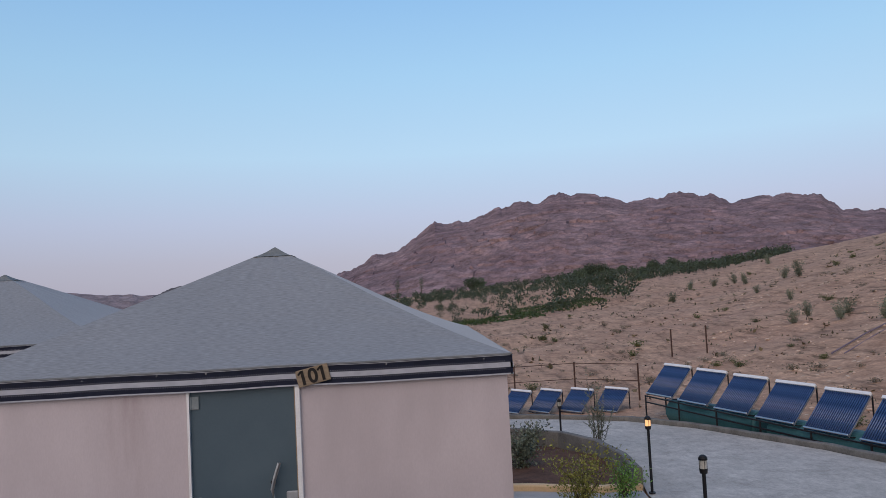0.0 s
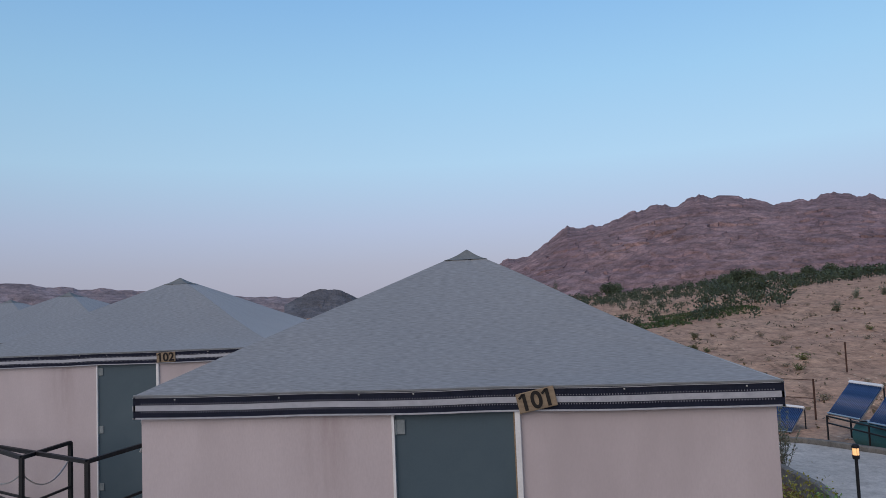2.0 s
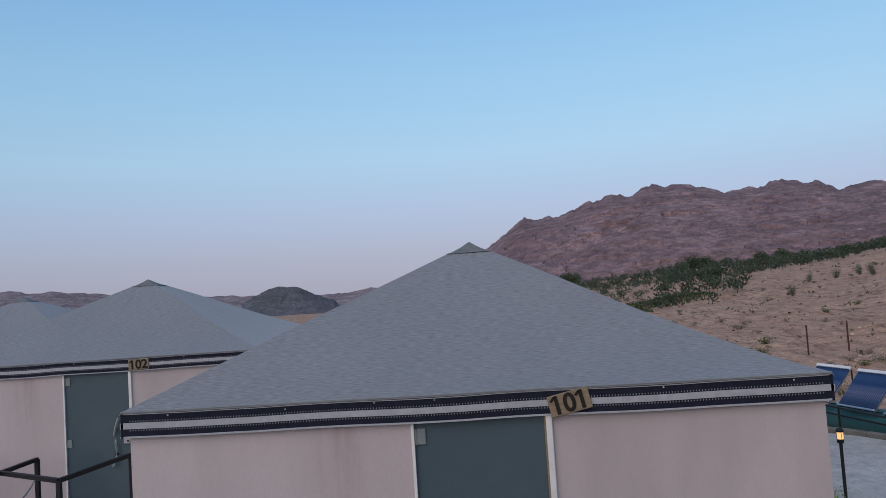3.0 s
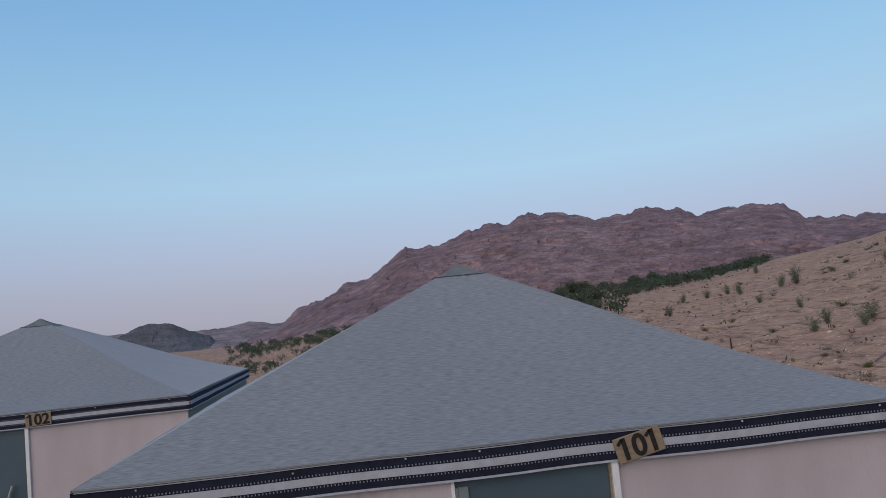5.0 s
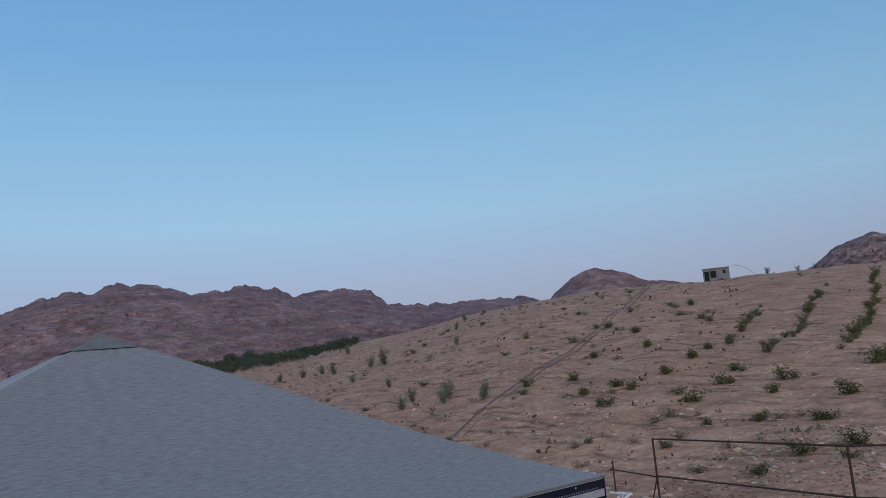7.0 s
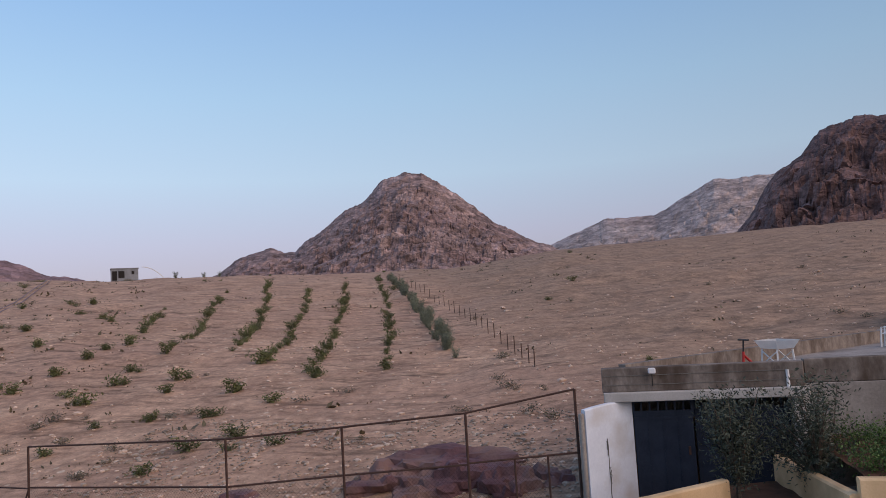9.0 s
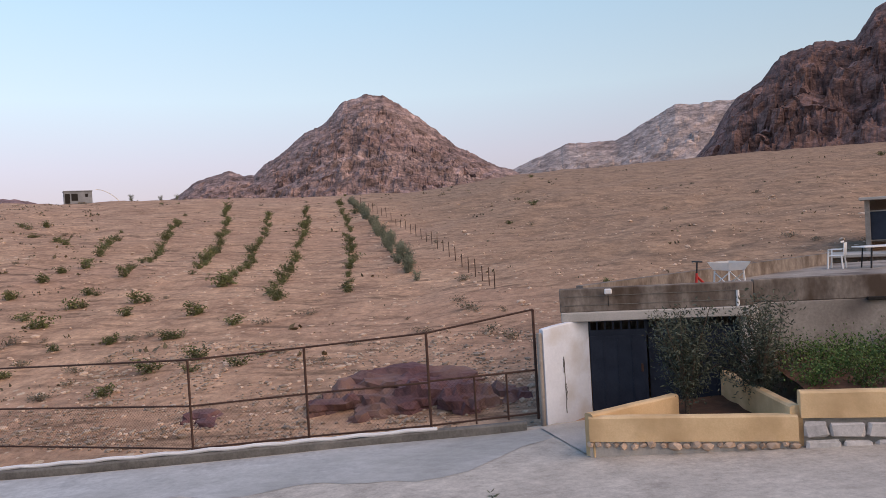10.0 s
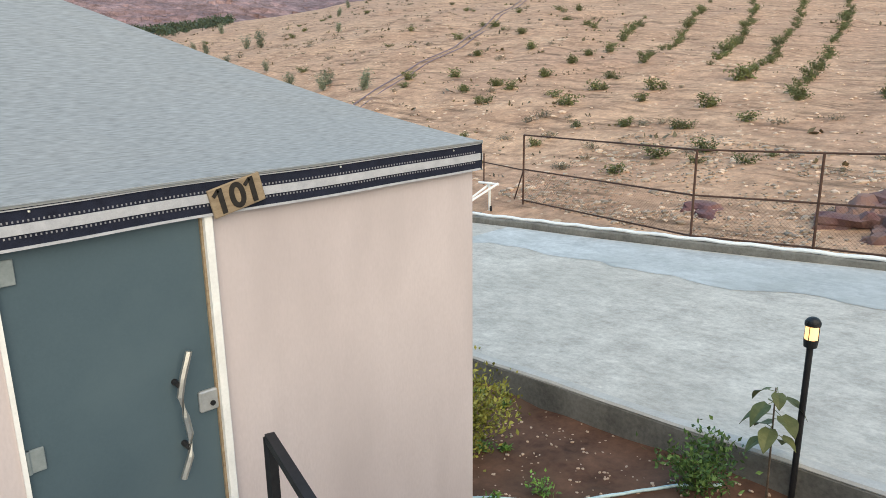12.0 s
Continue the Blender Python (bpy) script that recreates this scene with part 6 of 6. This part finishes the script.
twig_olive("young olive with upright grey-green shoots by the kerb", pose(5.84, -3.12, -1.9), 2.5, 5, 17, 150)
twig_olive("slender young olive in the planting bed by the road", pose(6.9, 16.4, -2.3), 2.5, 6, 12, 110)
for x, y, h, seed in ((14.6, -5.55, 2.3, 21), (14.7, -7.0, 2.25, 22)):
    t = thing("olive_tree", "bushy grey-green olive tree in the beige planter", "tree", pose(x, y, -.95), "planter olives")
    r2 = random.Random(seed)
    bw, bl = bmesh.new(), bmesh.new()
    for k in range(18):
        a, w = r2.uniform(0, 6.28), .72 if seed == 21 else .9
        e = Vector((math.cos(a) * r2.uniform(.1, w), math.sin(a) * r2.uniform(.1, w), h * r2.uniform(.4, 1.0)))
        s0 = Vector((0, 0, h * .15))
        mid = s0.lerp(e, .5) + Vector((r2.uniform(-.1, .1), r2.uniform(-.1, .1), .1))
        rod(bw, s0, mid, .03, 5, .018)
        rod(bw, mid, e, .018, 4, .004)
        for j in range(270):
            f = r2.random() ** .7
            o = (s0.lerp(mid, f * 2) if f < .5 else mid.lerp(e, f * 2 - 1)) + Vector((r2.gauss(0, .14), r2.gauss(0, .14), r2.gauss(0, .14)))
            leaf(bl, o, (r2.gauss(0, 1), r2.gauss(0, 1), r2.gauss(.3, .8)), r2.uniform(.07, .12), r2.uniform(.02, .034), r2)
    rod(bw, (0, 0, 0), (0, 0, h * .2), .05, 6, .04)
    part("trunk", bw, BARK, t)
    part("crown", bl, DARK_OLIVE, t)


def leafy(name, label, category, p, size, n, mat, length, width, seed, flat=1.0):
    r2 = random.Random(seed)
    me = bush_mesh(name, seed, size, size * .7, n, length, width, mat, 9)
    return place(me, name, label, category, *p, 1.0, r2.uniform(0, 6), "", flat)
leafy("yellow_shrub", "yellow-green shrub in the garden bed beside the cabin", "shrub", (4.45, 2.55, -1.95), 1.02, 3000, YELLOW_LEAF, .07, .038, 61)
leafy("yellow_shrub", "yellowish shrub beside the concrete path", "shrub", (5.0, 9.9, -2.05), 1.3, 1900, YELLOW_LEAF, .075, .038, 62)
leafy("green_shrub", "dark green shrub in the garden bed", "shrub", (5.72, .0, -1.85), .7, 1100, COVER, .07, .035, 63)
leafy("green_shrub", "green shrub at the planting bed's kerb", "shrub", (6.0, 10.35, -2.0), .8, 800, GRASS, .08, .04, 64)
leafy("climbing_shrub", "dark leafy climber against the bed wall", "shrub", (4.3, 14.6, -2.2), 1.0, 1100, OLIVE, .1, .06, 65)
leafy("climbing_shrub", "low leafy plant in the planting bed", "shrub", (4.9, 17.6, -2.35), .9, 500, OLIVE, .1, .06, 66)
for k in range(36):
    leafy("green_ground_cover", "green leafy ground cover filling the upper planter", "plant", (13.75 + (k % 4) * .72, -7.75 - (k // 4) * .8 - (k % 2) * .4, -.42), .72 + .12 * (k % 3), 900, COVER, .055, .036, 70 + k)
def broad_leaf(bm, p, a, length, droop):
    """A heart-shaped leaf folded along its midrib and drooping to its tip."""
    rows = []
    for k in range(7):
        f = k / 6
        w = length * .46 * math.sin(math.pi * min(1, f * .88 + .12)) ** .7 * (1 if k < 6 else .05)
        r, z = length * f, -length * droop * f ** 1.6
        rows.append([bm.verts.new((p[0] + math.cos(a) * r - math.sin(a) * s * w, p[1] + math.sin(a) * r + math.cos(a) * s * w, p[2] + z + .3 * w * abs(s) - .08 * length * math.sin(7 * f) * abs(s))) for s in (-1, -.5, 0, .5, 1)])
    for r0, r1 in zip(rows, rows[1:]):
        for k in range(4):
            bm.faces.new((r0[k], r0[k + 1], r1[k + 1], r1[k]))


t = thing("broadleaf_plant", "tall thin plant with large drooping leaves by the lamp", "plant", pose(6.05, -.62, -1.9))
r2 = random.Random(9)
bm = bmesh.new()
rod(bm, (0, 0, 0), (.05, .05, 1.35), .014, 5, .008)
part("stem", bm, BARK, t)
for k in range(13):
    bm = bmesh.new()
    z = .75 + .6 * k / 12
    a = k * 2.4
    broad_leaf(bm, (.03 + .1 * math.cos(a), .03 + .1 * math.sin(a), z), a, r2.uniform(.15, .25), r2.uniform(.5, 1.1))
    rod(bm, (.03, .03, z + .02), (.03 + .1 * math.cos(a), .03 + .1 * math.sin(a), z), .004, 4)
    part("leaf", bm, VINE, t)
for k in range(22):
    x, y = rnd.uniform(3.4, 6.0), rnd.uniform(-1.5, 4.5)
    leafy("weed", "small green weed in the red earth", "weed", (x, y, bed_height(x, y) - .02), rnd.uniform(.12, .3), 120, GRASS, .06, .03, 90 + k, .7)
heap = Heap()
for k in range(1500):
    x, y = rnd.uniform(2.6, 6.2), rnd.uniform(-3, 8)
    heap.stone((x, y, bed_height(x, y)), rnd.uniform(.006, .024), rnd, .7)
heap.done("bed_pebbles", STONE, "small stones on the red garden bed", "stones")
bm = bmesh.new()
hose = []
for k in range(30):
    f = k / 29
    x, y = 3.0 + 2.9 * f, 2.35 - 2.6 * f + .12 * math.sin(f * 9)
    p = Vector((x, y, bed_height(x, y) + .03))
    hose.append(p)
tube(bm, hose, .018, 6)
HOSE = material("pale_blue_hose", (.38, .52, .55), (.55, .68, .70), scale=5, rough=.5)
whole("garden_hose", bm, HOSE, "pale blue garden hose lying on the bed", "hose")
for x, y in ((16.8, 38.5), (18.6, 37.6)):
    z = land_fine(x, y)
    bm2 = bmesh.new()
    rod(bm2, (x, y, z - .2), (x, y, z + 1.65), .045, 6)
    whole("tall_stake", bm2, RUST, "tall thin steel stake behind the collectors", "stake", "tall stakes")
t = thing("back_fence", "low wire fence with steel posts beyond the road's bend", "fence")
pts = [(1.0, 31.5), (3.6, 31.0), (6.2, 30.4), (9.0, 29.6), (11.5, 27.6)]
for x, y in pts:
    bm = bmesh.new()
    z = land_fine(x, y)
    rod(bm, (x, y, z - .2), (x, y, z + 1.7), .04, 6)
    part("post", bm, RUST, t)
for (a, b), (c, d) in zip(pts, pts[1:]):
    for h in (1.65, .9):
        bm = bmesh.new()
        rod(bm, (a, b, land_fine(a, b) + h), (c, d, land_fine(c, d) + h), .018, 5)
        part("wire", bm, RUST, t)
